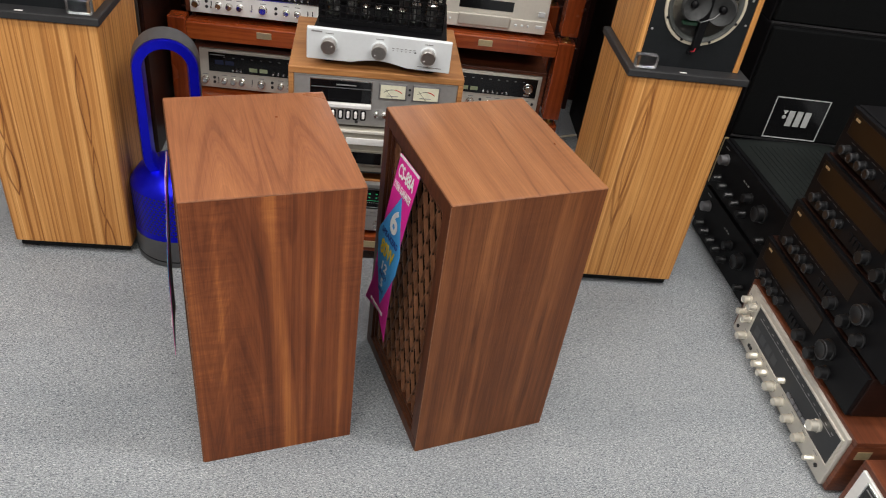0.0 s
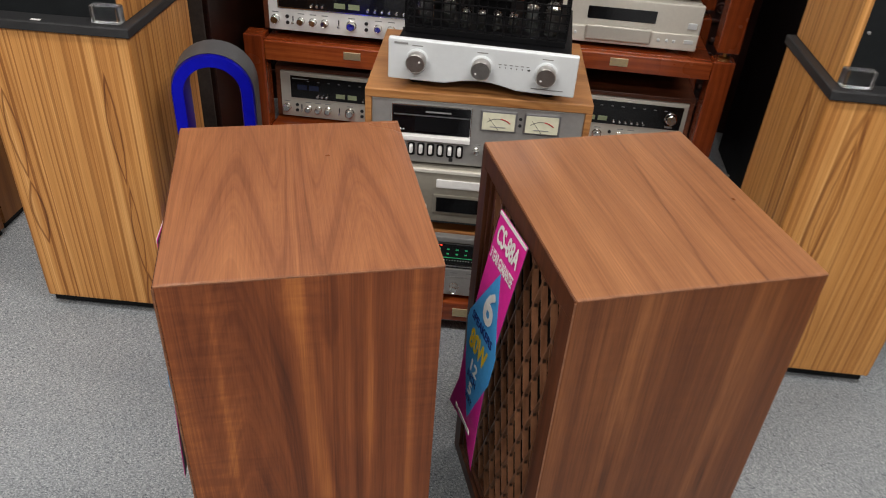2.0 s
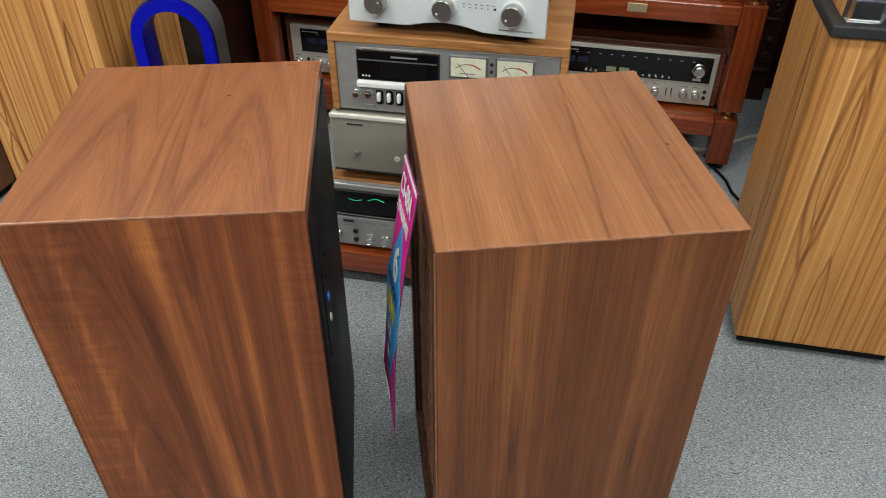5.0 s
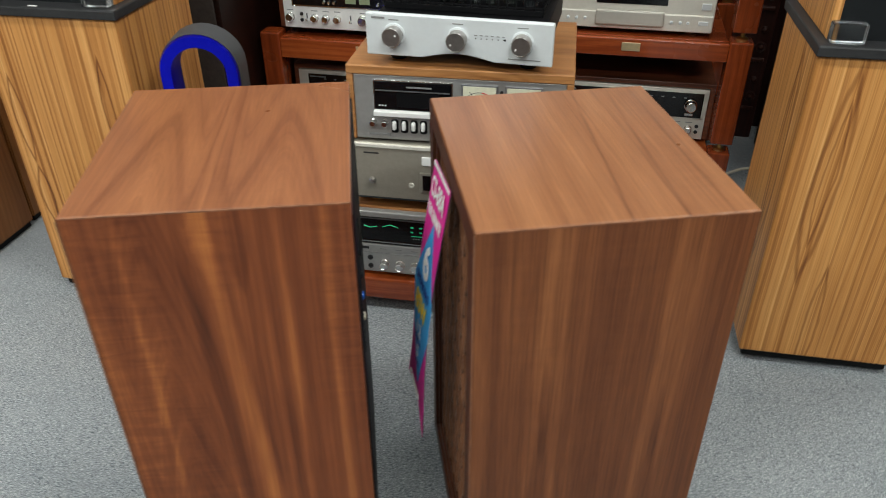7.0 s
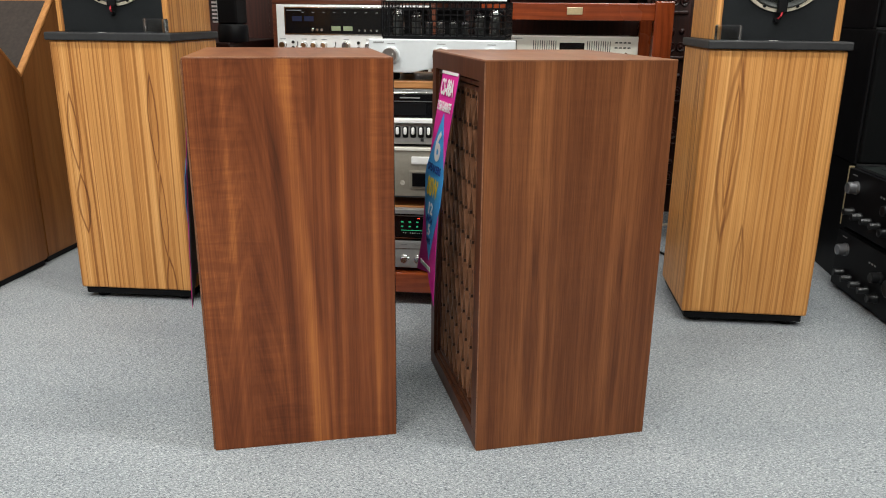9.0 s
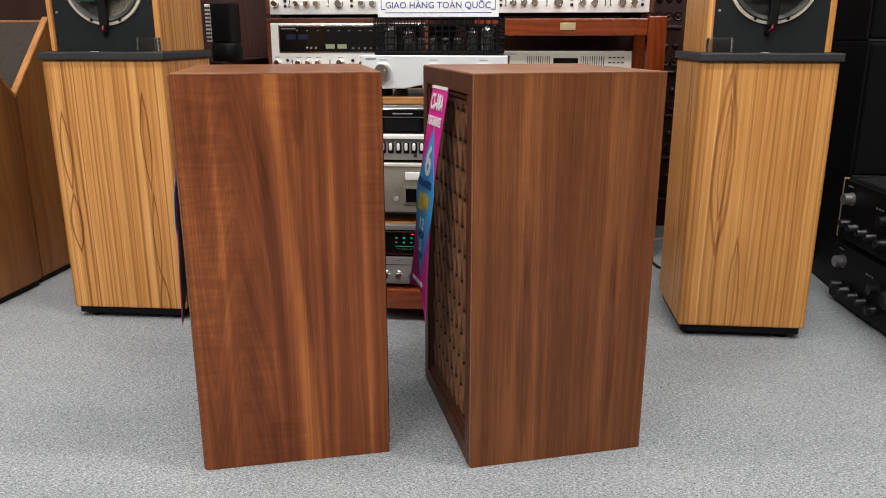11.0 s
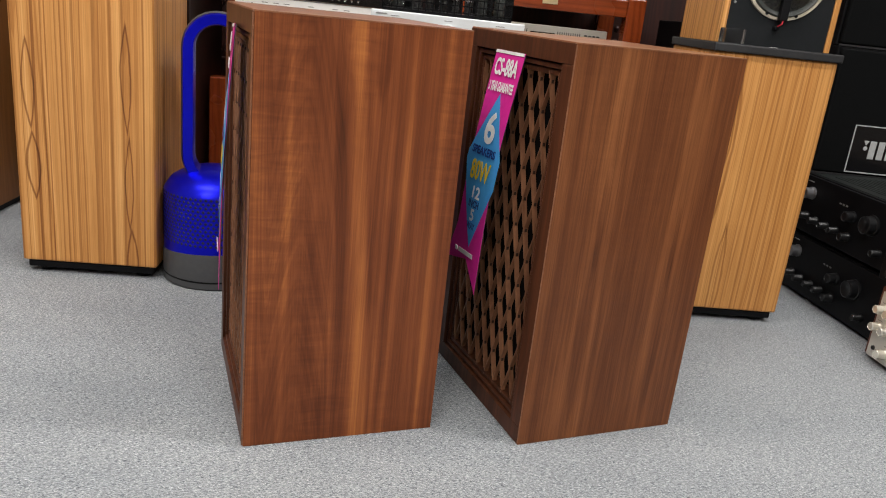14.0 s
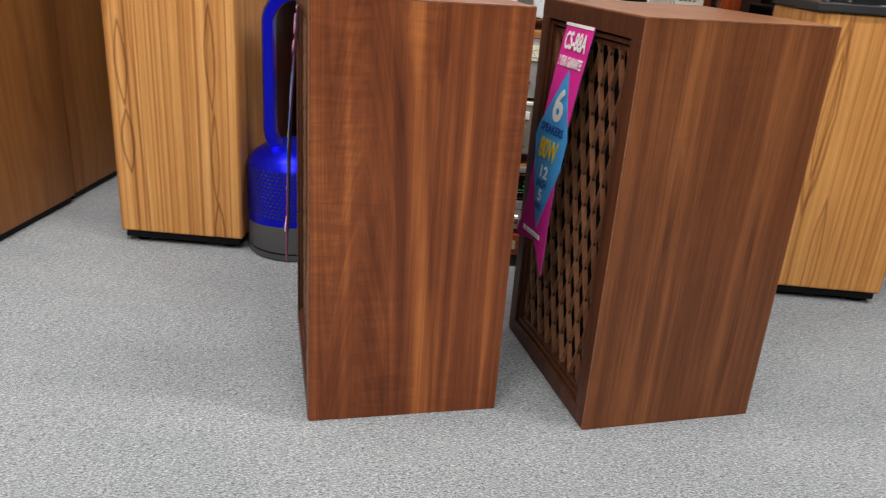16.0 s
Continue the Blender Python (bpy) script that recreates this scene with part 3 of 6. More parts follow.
def loudspeaker(m, side_wood, top_wood, label):
    s = thing("loudspeaker", m, label, "loudspeaker", "pair of walnut loudspeakers")
    t = 0.02
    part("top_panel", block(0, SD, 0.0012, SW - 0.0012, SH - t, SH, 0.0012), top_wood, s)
    part("bottom_panel", block(0.001, SD - 0.001, 0.002, SW - 0.002, 0.001, t, 0.0015), walnut_frame, s)
    near = part("side_panel", block(0.0005, SD - 0.0005, 0, t, 0, SH - 0.0012, 0.0012), side_wood, s)
    again(near, s, pose(0, SW - t, 0))
    part("edge_band", block(0.001, SD - 0.001, -0.0004, 0.0012, SH - 0.0020, SH - 0.0004), worn_edge, s, "pale worn edge of the top")
    part("edge_band", block(-0.0019, 0.0002, -0.0003, 0.0010, 0.004, SH - 0.004), worn_edge, s, "pale worn corner")
    # front frame, flush with the panel edges
    w = 0.033
    part("frame_rail", block(-0.0015, 0.02, 0.002, SW - 0.002, SH - w, SH - 0.002, 0.001), walnut_frame, s)
    part("frame_rail", block(-0.0015, 0.02, 0.002, SW - 0.002, 0.002, w, 0.001), walnut_frame, s)
    part("frame_stile", block(-0.0015, 0.02, 0.002, w, w, SH - w, 0.001), walnut_frame, s)
    part("frame_stile", block(-0.0015, 0.02, SW - w, SW - 0.002, w, SH - w, 0.001), walnut_frame, s)
    # stepped moulding inside the frame
    for k, (inset, wide, front) in enumerate(((w + 0.003, 0.007, 0.0035), (w + 0.0125, 0.008, 0.008))):
        bm = bmesh.new()
        a, b = inset, inset + wide
        block(front, 0.030, a, SW - a, SH - b, SH - a, 0.0012, bm)
        block(front, 0.030, a, SW - a, a, b, 0.0012, bm)
        block(front, 0.030, a, b, b, SH - b, 0.0012, bm)
        block(front, 0.030, SW - b, SW - a, b, SH - b, 0.0012, bm)
        part("moulding", bm, walnut_frame, s)
    a = w + 0.019
    part("grille_cloth", block(0.034, 0.040, 0.03, SW - 0.03, 0.03, SH - 0.03), black_matt, s, "black cloth behind the lattice")
    # deep zigzag slats that touch their neighbours in turn; a dark block stands in for shade at each touch
    n, half, thick, flat = 15, 0.0493, 0.0027, 0.0040
    gap = (SW - 2 * a) / n
    z0, z1 = a - 0.004, SH - a + 0.004
    front, back_lip, rear = 0.0078, 0.0092, 0.0165
    tie = None
    for i in range(n + 1):
        rows = []
        for k in range(-1, int((z1 - z0) / half) + 3):
            zc = z1 - 0.016 - (k - 0.0) * half
            side = 1 if (k + i) % 2 else -1
            rows += [(zc + flat, side), (zc - flat, side)]
        rows = [(z, sd) for z, sd in rows if z0 - half < z < z1 + half]
        verts, faces = [], []

        def ring(z, y, lip):
            y = min(max(y, a + thick / 2), SW - a - thick / 2)
            for x, dy in ((lip, -0.36), (lip, 0.36), (rear, 0.5), (rear, -0.5)):
                verts.append((x, y + dy * thick, z))
        for (za, sa), (zb, sb) in zip(rows, rows[1:]):
            ya, yb = (a + i * gap + q * (gap - thick) / 2 for q in (sa, sb))
            top, low = min(za, z1), max(zb, z0)
            if top - low < 1e-5:
                continue
            # runs that lean back upwards stand proud, the others are set back
            lip = front if sa > sb else back_lip
            for z in (top, low):
                ring(z, ya + (yb - ya) * (za - z) / (za - zb), lip)
        count = len(verts) // 4
        for k in range(count - 1):
            p, q = 4 * k, 4 * k + 4
            for c in range(4):
                faces.append((p + c, p + (c + 1) % 4, q + (c + 1) % 4, q + c))
        faces += [(3, 2, 1, 0), tuple(len(verts) - 4 + c for c in range(4))]
        me = bpy.data.meshes.new("slat")
        me.from_pydata(verts, [], faces)
        me.materials.append(slat_wood)
        ob = new("slat", me)
        ob.parent = s
        for (za, sa), (zb, sb) in zip(rows[::2], rows[1::2]):
            zc, yc = (za + zb) / 2, a + i * gap + gap / 2
            if sa > 0 and i < n and z0 + 0.008 < zc < z1 - 0.008:
                if tie is None:
                    tie = part("tie", block(back_lip + 0.001, back_lip + 0.005, -gap * 0.20, gap * 0.20, -flat * 0.7, flat * 0.7), shade_brown, s, "dark block in place of shade where slats touch")
                    tie.matrix_basis = pose(0, yc, zc)
                else:
                    again(tie, s, pose(0, yc, zc))
    # back
    part("back_panel", block(SD - 0.012, SD + 0.002, 0.012, SW - 0.012, 0.012, SH - 0.022, 0.002), black_satin, s, "black back panel")
    plate = part("terminal_plate", block(SD + 0.002, SD + 0.003, 0.05, 0.14, 0.40, 0.56, 0.001), black_satin, s, "metal terminal plate")
    for z, mat in ((0.54, black_satin), (0.505, black_satin), (0.47, plug_blue), (0.435, cream)):
        k = part("terminal", lathe([(0.006, 0), (0.006, 0.0012), (0.004, 0.0022), (0.003, 0.0025)], 12), mat, plate)
        k.matrix_basis = pose(SD + 0.003, 0.085, z, 0, 90, 0)
    return s


worn_edge = plain("worn_edge", srgb(150, 98, 66), 0.5, grain=0.25)
slat_wood = wood("slat_wood", [(0.3, srgb(98, 62, 42)), (0.7, srgb(156, 108, 78))], "z", 20.0, 40.0, 0.3, 0.0, 0.34, 1.2, 0.2)
# dark brown of the blocks that imitate shade between touching slats
shade_brown = plain("shade_brown", srgb(58, 38, 27), 0.5, grain=0.12)
POSE_A = pose(-0.2765, 1.0225, 0, 0, 0, 18.1)
POSE_B = pose(0.1705, 1.084, 0, 0, 0, 19.9)
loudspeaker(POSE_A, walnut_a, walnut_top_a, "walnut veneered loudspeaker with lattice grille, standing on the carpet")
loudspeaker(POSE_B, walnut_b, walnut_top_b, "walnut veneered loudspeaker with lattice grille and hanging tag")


# ---- paper tags that hang from the grilles ----
def ribbon_surface(v, sway=1.0):
    """A point of the hanging paper, v down from 0 to 1: it sways out from the grille and curls."""
    swing = 0.010 + sway * (0.032 * v + 0.012 * v * v + 0.012 * math.sin(math.pi * v))
    return Vector((-swing, 0.0, -0.410 * v))


def paper(name, outline, offset, material, parent, label="", thick=0.0006, sway=1.0):
    """A thin sheet from an outline of (across in metres, down as a share), which follows the hanging curve."""
    flat = bmesh.new()
    loop = [flat.verts.new((a, 0, d)) for a, d in outline]
    flat.faces.new(loop)
    for k in range(1, 24):
        cut = flat.verts[:] + flat.edges[:] + flat.faces[:]
        bmesh.ops.bisect_plane(flat, geom=cut, plane_co=(0, 0, k / 24), plane_no=(0, 0, 1))
    top = flat.faces[:]
    for v in flat.verts:
        a, d = v.co.x, v.co.z
        p = ribbon_surface(d, sway)
        v.co = Vector((p.x - offset, -a, p.z))
    ex = bmesh.ops.extrude_face_region(flat, geom=top)
    for v in ex["geom"]:
        if isinstance(v, bmesh.types.BMVert):
            v.co.x += thick
    bmesh.ops.recalc_face_normals(flat, faces=flat.faces[:])
    return part(name, flat, material, parent, label)


def on_tag(name, text, size, material, parent, across, down, width, sway=1.0):
    """Printed letters that follow the curve of the hanging paper."""
    ob = lettering(name, text, size, material, parent, (0, 0, 0), None, "", (0, 0, 0), 0.00006, size * 0.030)
    wide = max(v.co.x for v in ob.data.vertices) - min(v.co.x for v in ob.data.vertices)
    for v in ob.data.vertices:
        a, d = across + v.co.x * width / wide, down - v.co.y / 0.410
        p = ribbon_surface(d, sway)
        v.co = Vector((p.x - 0.0024 - v.co.z, -a, p.z))
    ob.matrix_basis = Matrix.Identity(4)
    return ob


def paper_tag(m, label, sway=1.0):
    t = thing("paper_tag", m, label, "paper tag", "paper tags on the loudspeakers")
    paper("ribbon", [(-0.046, 0.0), (0.046, 0.0), (0.044, 0.5), (0.050, 1.0), (0.004, 0.878), (-0.068, 0.915), (-0.044, 0.74), (-0.043, 0.5)], 0.0, magenta, t, "magenta paper ribbon with a forked end", sway=sway)
    # the back sheet's dark grey includes its shade
    paper("back_sheet", [(-0.045, 0.003), (0.045, 0.003), (0.043, 0.5), (0.048, 0.985), (0.004, 0.872), (-0.064, 0.910), (-0.043, 0.74), (-0.042, 0.5)], -0.0016, tag_back_shaded, t, "grey back of the paper, darkened for its shade", sway=sway)
    paper("diamond", [(0.004, 0.17), (0.030, 0.31), (0.055, 0.43), (0.054, 0.55), (0.008, 0.82), (-0.030, 0.62), (-0.054, 0.46), (-0.052, 0.42)], 0.0012, tag_blue, t, "blue paper diamond", sway=sway)
    paper("hem", [(-0.0455, 0.0), (0.0455, 0.0), (0.0455, 0.012), (-0.0455, 0.012)], 0.0012, tag_white, t, "white folded edge", sway=sway)
    on_tag("lettering", "CS-88A", 0.038, tag_white, t, 0.002, 0.068, 0.072, sway)
    on_tag("lettering", "3 YEAR GUARANTEE", 0.022, tag_white, t, 0.002, 0.146, 0.078, sway)
    on_tag("lettering", "6", 0.072, tag_white, t, 0.004, 0.318, 0.034, sway)
    on_tag("lettering", "SPEAKERS", 0.019, tag_navy, t, 0.0, 0.412, 0.078, sway)
    on_tag("lettering", "80W", 0.046, tag_yellow, t, 0.002, 0.497, 0.064, sway)
    on_tag("lettering", "12", 0.028, tag_white, t, 0.002, 0.588, 0.026, sway)
    on_tag("lettering", "INCH", 0.017, tag_navy, t, 0.003, 0.636, 0.034, sway)
    on_tag("lettering", "5", 0.028, tag_white, t, 0.004, 0.684, 0.013, sway)
    on_tag("lettering", "WAY", 0.016, tag_navy, t, 0.005, 0.730, 0.028, sway)
    # maker's mark as plain bars
    for a, w in ((-0.030, 0.008), (0.004, 0.050)):
        p = ribbon_surface(0.850, sway)
        part("mark", block(p.x - 0.0035, p.x - 0.0025, -a - w / 2, -a + w / 2, p.z - 0.004, p.z + 0.004), tag_white, t)
    return t


paper_tag(POSE_B @ pose(0.002, 0.19, 0.632, 0, 0, 4), "magenta and blue paper tag hanging from the loudspeaker's grille")
paper_tag(POSE_A @ pose(0.002, 0.170, 0.634, -3, 0, -4), "magenta and blue paper tag seen nearly edge-on beside the grille", 0.42)


# ---- tall teak loudspeakers with open coaxial drivers ----
def driver(parent, x, y, z, r):
    """A woofer with a strap across it that carries two small cones; faces -y."""
    w = smooth(part("woofer", lathe([(r * 0.35, -0.055), (r * 0.62, -0.035), (r * 0.78, -0.012), (r * 0.84, 0.004), (r * 0.90, 0.002)], 48, "y", None, (x, y, z)), cone_dark, parent, "dark paper cone"), 60)
    smooth(part("surround", lathe([(r * 0.80, 0.001), (r * 0.84, 0.008), (r * 0.90, 0.010), (r * 0.93, 0.004), (r * 0.90, 0.0), (r * 0.82, 0.0)], 48, "y", None, (x, y, z)), grey_rubber, w, "grey rubber surround"), 60)
    smooth(part("ring", lathe([(r * 0.93, 0.002), (r * 0.935, 0.005), (r * 1.0, 0.005), (r * 1.005, 0.0), (r * 0.95, 0.0)], 48, "y", None, (x, y, z)), cream, w, "pale mounting ring"), 60)
    for k in range(8):
        a = math.radians(22.5 + 45 * k)
        s = part("screw", lathe([(0.0035, 0.004), (0.0035, 0.008), (0.002, 0.009)], 8, "y"), black_satin, w)
        s.matrix_basis = pose(x + r * 0.94 * math.cos(a), y, z + r * 0.94 * math.sin(a))
    part("strap", block(x - 0.010, x + 0.010, y - 0.022, y - 0.008, z - r * 1.02, z + r * 1.02, 0.003), black_satin, w, "black strap across the cone")
    for sx, sz, turn in ((-0.036, 0.006, 8), (0.034, 0.0, -38)):
        c = smooth(part("tweeter", lathe([(0.004, -0.004), (0.012, -0.006), (0.030, 0.010), (0.034, 0.012), (0.036, 0.008), (0.034, -0.004), (0.018, -0.022), (0.018, -0.03)], 32, "y"), cone_grey, w, "small grey cone"), 60)
        c.matrix_basis = pose(x + sx * r / 0.1, y - 0.024, z + sz, 0, 0, turn)
        d = smooth(part("dust_cap", lathe([(0.010, -0.004), (0.008, 0.002), (0.0, 0.004)], 20, "y"), black_satin, w), 60)
        d.matrix_basis = c.matrix_basis.copy()
    part("coil", block(x - 0.05, x - 0.014, y - 0.02, y - 0.008, z - 0.045, z - 0.036, 0.002), dial_green, w, "small green crossover part")
    part("wire", tube([(x, y - 0.02, z - r * 0.98), (x - 0.002, y - 0.022, z - r * 1.08), (x - 0.006, y - 0.006, z - r * 1.16)], 0.0018, 6), ink_red, w, "red wire")
    part("wire", tube([(x - 0.03, y - 0.02, z - 0.02), (x - 0.01, y - 0.024, z - 0.034), (x + 0.02, y - 0.022, z - 0.022), (x + 0.035, y - 0.02, z - 0.005)], 0.0012, 6), grey_ink, w)
    part("plug", lathe([(0.006, 0.0), (0.006, 0.008), (0.004, 0.012)], 10, "y", None, (x - 0.006, y, z - r * 1.18)), black_satin, w)


def tower(m, body_wood, width, depth, inner, label):
    """A wide base cabinet, a black slab and a narrower open driver box; the front faces -y."""
    s = thing("tower_loudspeaker", m, label, "loudspeaker", "pair of teak tower loudspeakers")
    part("base_cabinet", block(0, width, 0, depth, 0.031, 0.66, 0.005, None, 3), body_wood, s)
    part("plinth", block(0.008, width - 0.008, 0.008, depth - 0.008, 0.012, 0.0312, 0.004), black_satin, s, "black plinth")
    for fx in (0.04, width - 0.04):
        for fy in (0.04, depth - 0.04):
            part("foot", lathe([(0.016, 0.0), (0.018, 0.004), (0.018, 0.013)], 16, "z", None, (fx, fy, 0)), black_satin, s)
    part("slab", block(-0.006, width + 0.006, -0.008, depth + 0.004, 0.6602, 0.679, 0.003), slab_black, s, "black slab between base and driver box")
    top = 1.18
    y0 = 0.03
    for x0 in (0.012, width - 0.026):
        part("side_panel", block(x0, x0 + 0.014, y0, depth, 0.6792, top, 0.0015), body_wood, s)
    part("back_panel", block(0.026, width - 0.026, depth - 0.012, depth - 0.001, 0.6792, top - 0.014), body_wood, s)
    part("top_panel", block(0.012, width - 0.012, y0, depth, top, top + 0.014, 0.0015), body_wood, s)
    # baffle with a round hole for the driver
    cx, cz, r = width / 2 + (0.0 if inner < 0 else 0.008), 0.838, 0.098
    bm = bmesh.new()
    x0, x1, z0, z1 = 0.0262, width - 0.0262, 0.6792, top - 0.001
    segs = 48
    hole = [(cx + r * 0.93 * math.cos(2 * math.pi * i / segs), cz + r * 0.93 * math.sin(2 * math.pi * i / segs)) for i in range(segs)]

    def on_rim(px, pz):
        dx, dz = px - cx, pz - cz
        k = min(((x1 - cx) / dx if dx > 1e-9 else (x0 - cx) / dx if dx < -1e-9 else 9e9), ((z1 - cz) / dz if dz > 1e-9 else (z0 - cz) / dz if dz < -1e-9 else 9e9))
        return cx + dx * k, cz + dz * k
    outer = [on_rim(*p) for p in hole]
    for yy, flip in ((y0 + 0.003, False), (y0 + 0.018, True)):
        a = [bm.verts.new((px, yy, pz)) for px, pz in hole]
        b = [bm.verts.new((px, yy, pz)) for px, pz in outer]
        for i in range(segs):
            j = (i + 1) % segs
            bm.faces.new((a[i], a[j], b[j], b[i]))
        for ex, ez in ((x0, z0), (x1, z0), (x1, z1), (x0, z1)):
            near = min(range(segs), key=lambda i: (b[i].co.x - ex) ** 2 + (b[i].co.z - ez) ** 2)
            corner = bm.verts.new((ex, yy, ez))
            for i in (near - 1, near):
                p, q = b[i % segs], b[(i + 1) % segs]
                same = (abs(p.co.x - q.co.x) < 1e-6) or (abs(p.co.z - q.co.z) < 1e-6)
                if not same:
                    bm.faces.new((p, q, corner))
        if not flip:
            first = a
        else:
            for i in range(segs):
                j = (i + 1) % segs
                bm.faces.new((first[i], first[j], a[j], a[i]))
    bmesh.ops.recalc_face_normals(bm, faces=bm.faces[:])
    part("baffle", bm, baffle_black, s, "black front baffle")
    driver(s, cx, y0 + 0.003, cz, r)
    for bx, bz in ((x0 + 0.012, 0.86), (x1 - 0.012, 0.86), (x0 + 0.012, 1.05), (x1 - 0.012, 1.05), (x1 - 0.010, 0.80), (x0 + 0.010, 0.77)):
        part("screw", lathe([(0.003, 0.0), (0.003, 0.002), (0.001, 0.003)], 8, "y", None, (bx, y0 + 0.003, bz)), grey_ink, s)
    bx = width - 0.066 if inner > 0 else 0.012
    part("corner_block", block(bx, bx + 0.054, y0 - 0.026, y0 - 0.002, 0.6795, 0.712, 0.003), acrylic, s, "clear plastic corner block")
    part("label_strip", block(width * 0.42, width * 0.42 + 0.018, -0.002, 0.004, 0.6792, 0.680), tag_white, s, "small white sticker")
    return s


tower(pose(-0.923, 1.683, 0, 0, 0, 2.2), teak_a, 0.302, 0.295, 1, "teak tower loudspeaker with bare driver box beside a blue fan")
tower(pose(0.627, 1.738, 0, 0, 0, 1.4), teak_b, 0.298, 0.275, -1, "teak tower loudspeaker with bare driver box beside black amplifiers")


# ---- bladeless fan ----
def stadium(w, h, n=16):
    """Outline points of a tall rounded loop, about the middle of its lower arc."""
    r = w / 2
    pts = [(r * math.cos(a), h - r + r * math.sin(a)) for a in [math.pi * k / n for k in range(n + 1)]]
    pts += [(-r * math.cos(a), r - r * math.sin(a)) for a in [math.pi * k / n for k in range(n + 1)]]
    return pts


def loop_band(name, rings, material, parent, label=""):
    """A closed band whose section runs through the given (width, height, lift, y)."""
    bm = bmesh.new()
    loops = []
    for w, h, lift, y in rings:
        loops.append([bm.verts.new((x, y, z + lift)) for x, z in stadium(w, h)])
    m = len(loops[0])
    for k in range(len(loops)):
        a, b = loops[k], loops[(k + 1) % len(loops)]
        for i in range(m):
            bm.faces.new((a[i], a[(i + 1) % m], b[(i + 1) % m], b[i]))
    bmesh.ops.remove_doubles(bm, verts=bm.verts[:], dist=1e-5)
    bmesh.ops.recalc_face_normals(bm, faces=bm.faces[:])
    return smooth(part(name, bm, material, parent, label), 50)


def bladeless_fan(m):
    f = thing("bladeless_fan", m, "blue and grey bladeless fan standing on the carpet", "fan")
    bm = lathe([(0.108, 0.0), (0.112, 0.004), (0.112, 0.072), (0.1115, 0.074), (0.108, 0.074)], 48)
    for v in bm.verts:
        if v.co.z > 0.05:
            # the rim sweeps up towards the front
            v.co.z += 0.014 * math.cos(math.atan2(v.co.y, v.co.x) + math.pi / 2)
    smooth(part("base", bm, fan_grey, f, "grey base"), 40)
    part("base_groove", lathe([(0.1123, 0.018), (0.1126, 0.019), (0.1126, 0.021), (0.1123, 0.022)], 48), black_satin, f)
    part("button", lathe([(0.004, 0), (0.004, 0.003)], 12, "y", None, (0.03, -0.118, 0.045)), black_satin, f)
    smooth(part("body", lathe([(0.107, 0.056), (0.110, 0.058), (0.110, 0.216), (0.1085, 0.224), (0.094, 0.247), (0.066, 0.266), (0.038, 0.272)], 48), fan_blue, f, "blue body"), 50)
    # perforated band
    dots = bmesh.new()
    for row in range(13):
        for col in range(64):
            a = 2 * math.pi * (col + 0.5 * (row % 2)) / 64
            z = 0.108 + row * 0.0092
            c = Vector((0.1102 * math.cos(a), 0.1102 * math.sin(a), z))
            e1 = Vector((-math.sin(a), math.cos(a), 0)) * 0.0040
            e2 = Vector((0, 0, 0.0040))
            out = Vector((math.cos(a), math.sin(a), 0)) * 0.0006
            p = [dots.verts.new(c + e1), dots.verts.new(c + e2), dots.verts.new(c - e1), dots.verts.new(c - e2)]
            q = [dots.verts.new(v.co * 1.0 + out - (v.co - c) * 0.3) for v in p]
            for i in range(4):
                dots.faces.new((p[i], p[(i + 1) % 4], q[(i + 1) % 4], q[i]))
            dots.faces.new(q)
    tagged(part("perforated_band", dots, fan_hole, f, "dark air holes"), kind="stuff")
    loop_band("loop_front", [(0.155, 0.398, 0.2280, -0.034), (0.150, 0.393, 0.2305, -0.042), (0.108, 0.351, 0.2515, -0.042), (0.102, 0.345, 0.2545, -0.032), (0.098, 0.341, 0.2565, 0.012), (0.150, 0.393, 0.2305, -0.028)], fan_blue, f, "blue loop")
    loop_band("loop_back", [(0.156, 0.399, 0.2275, -0.0335), (0.160, 0.403, 0.2255, -0.018), (0.160, 0.403, 0.2255, 0.034), (0.140, 0.383, 0.2355, 0.042), (0.114, 0.357, 0.2485, 0.040), (0.106, 0.349, 0.2525, 0.014)], fan_grey, f, "grey rear of the loop")
    smooth(part("neck", lathe([(0.0945, 0.2460), (0.0962, 0.2475), (0.0945, 0.2505), (0.088, 0.2540)], 40), fan_grey, f, "grey collar"), 50)
    for ob in f.children:
        if ob.name.split(".")[0] in ("base", "base_groove", "body", "perforated_band"):
            ob.matrix_basis = Matrix.Diagonal((1.09, 1.09, 1.0, 1.0))
    return f


fan_hole = plain("fan_hole", srgb(6, 6, 70), 0.5)
bladeless_fan(pose(-0.503, 1.775, 0, 0, 0, 14))


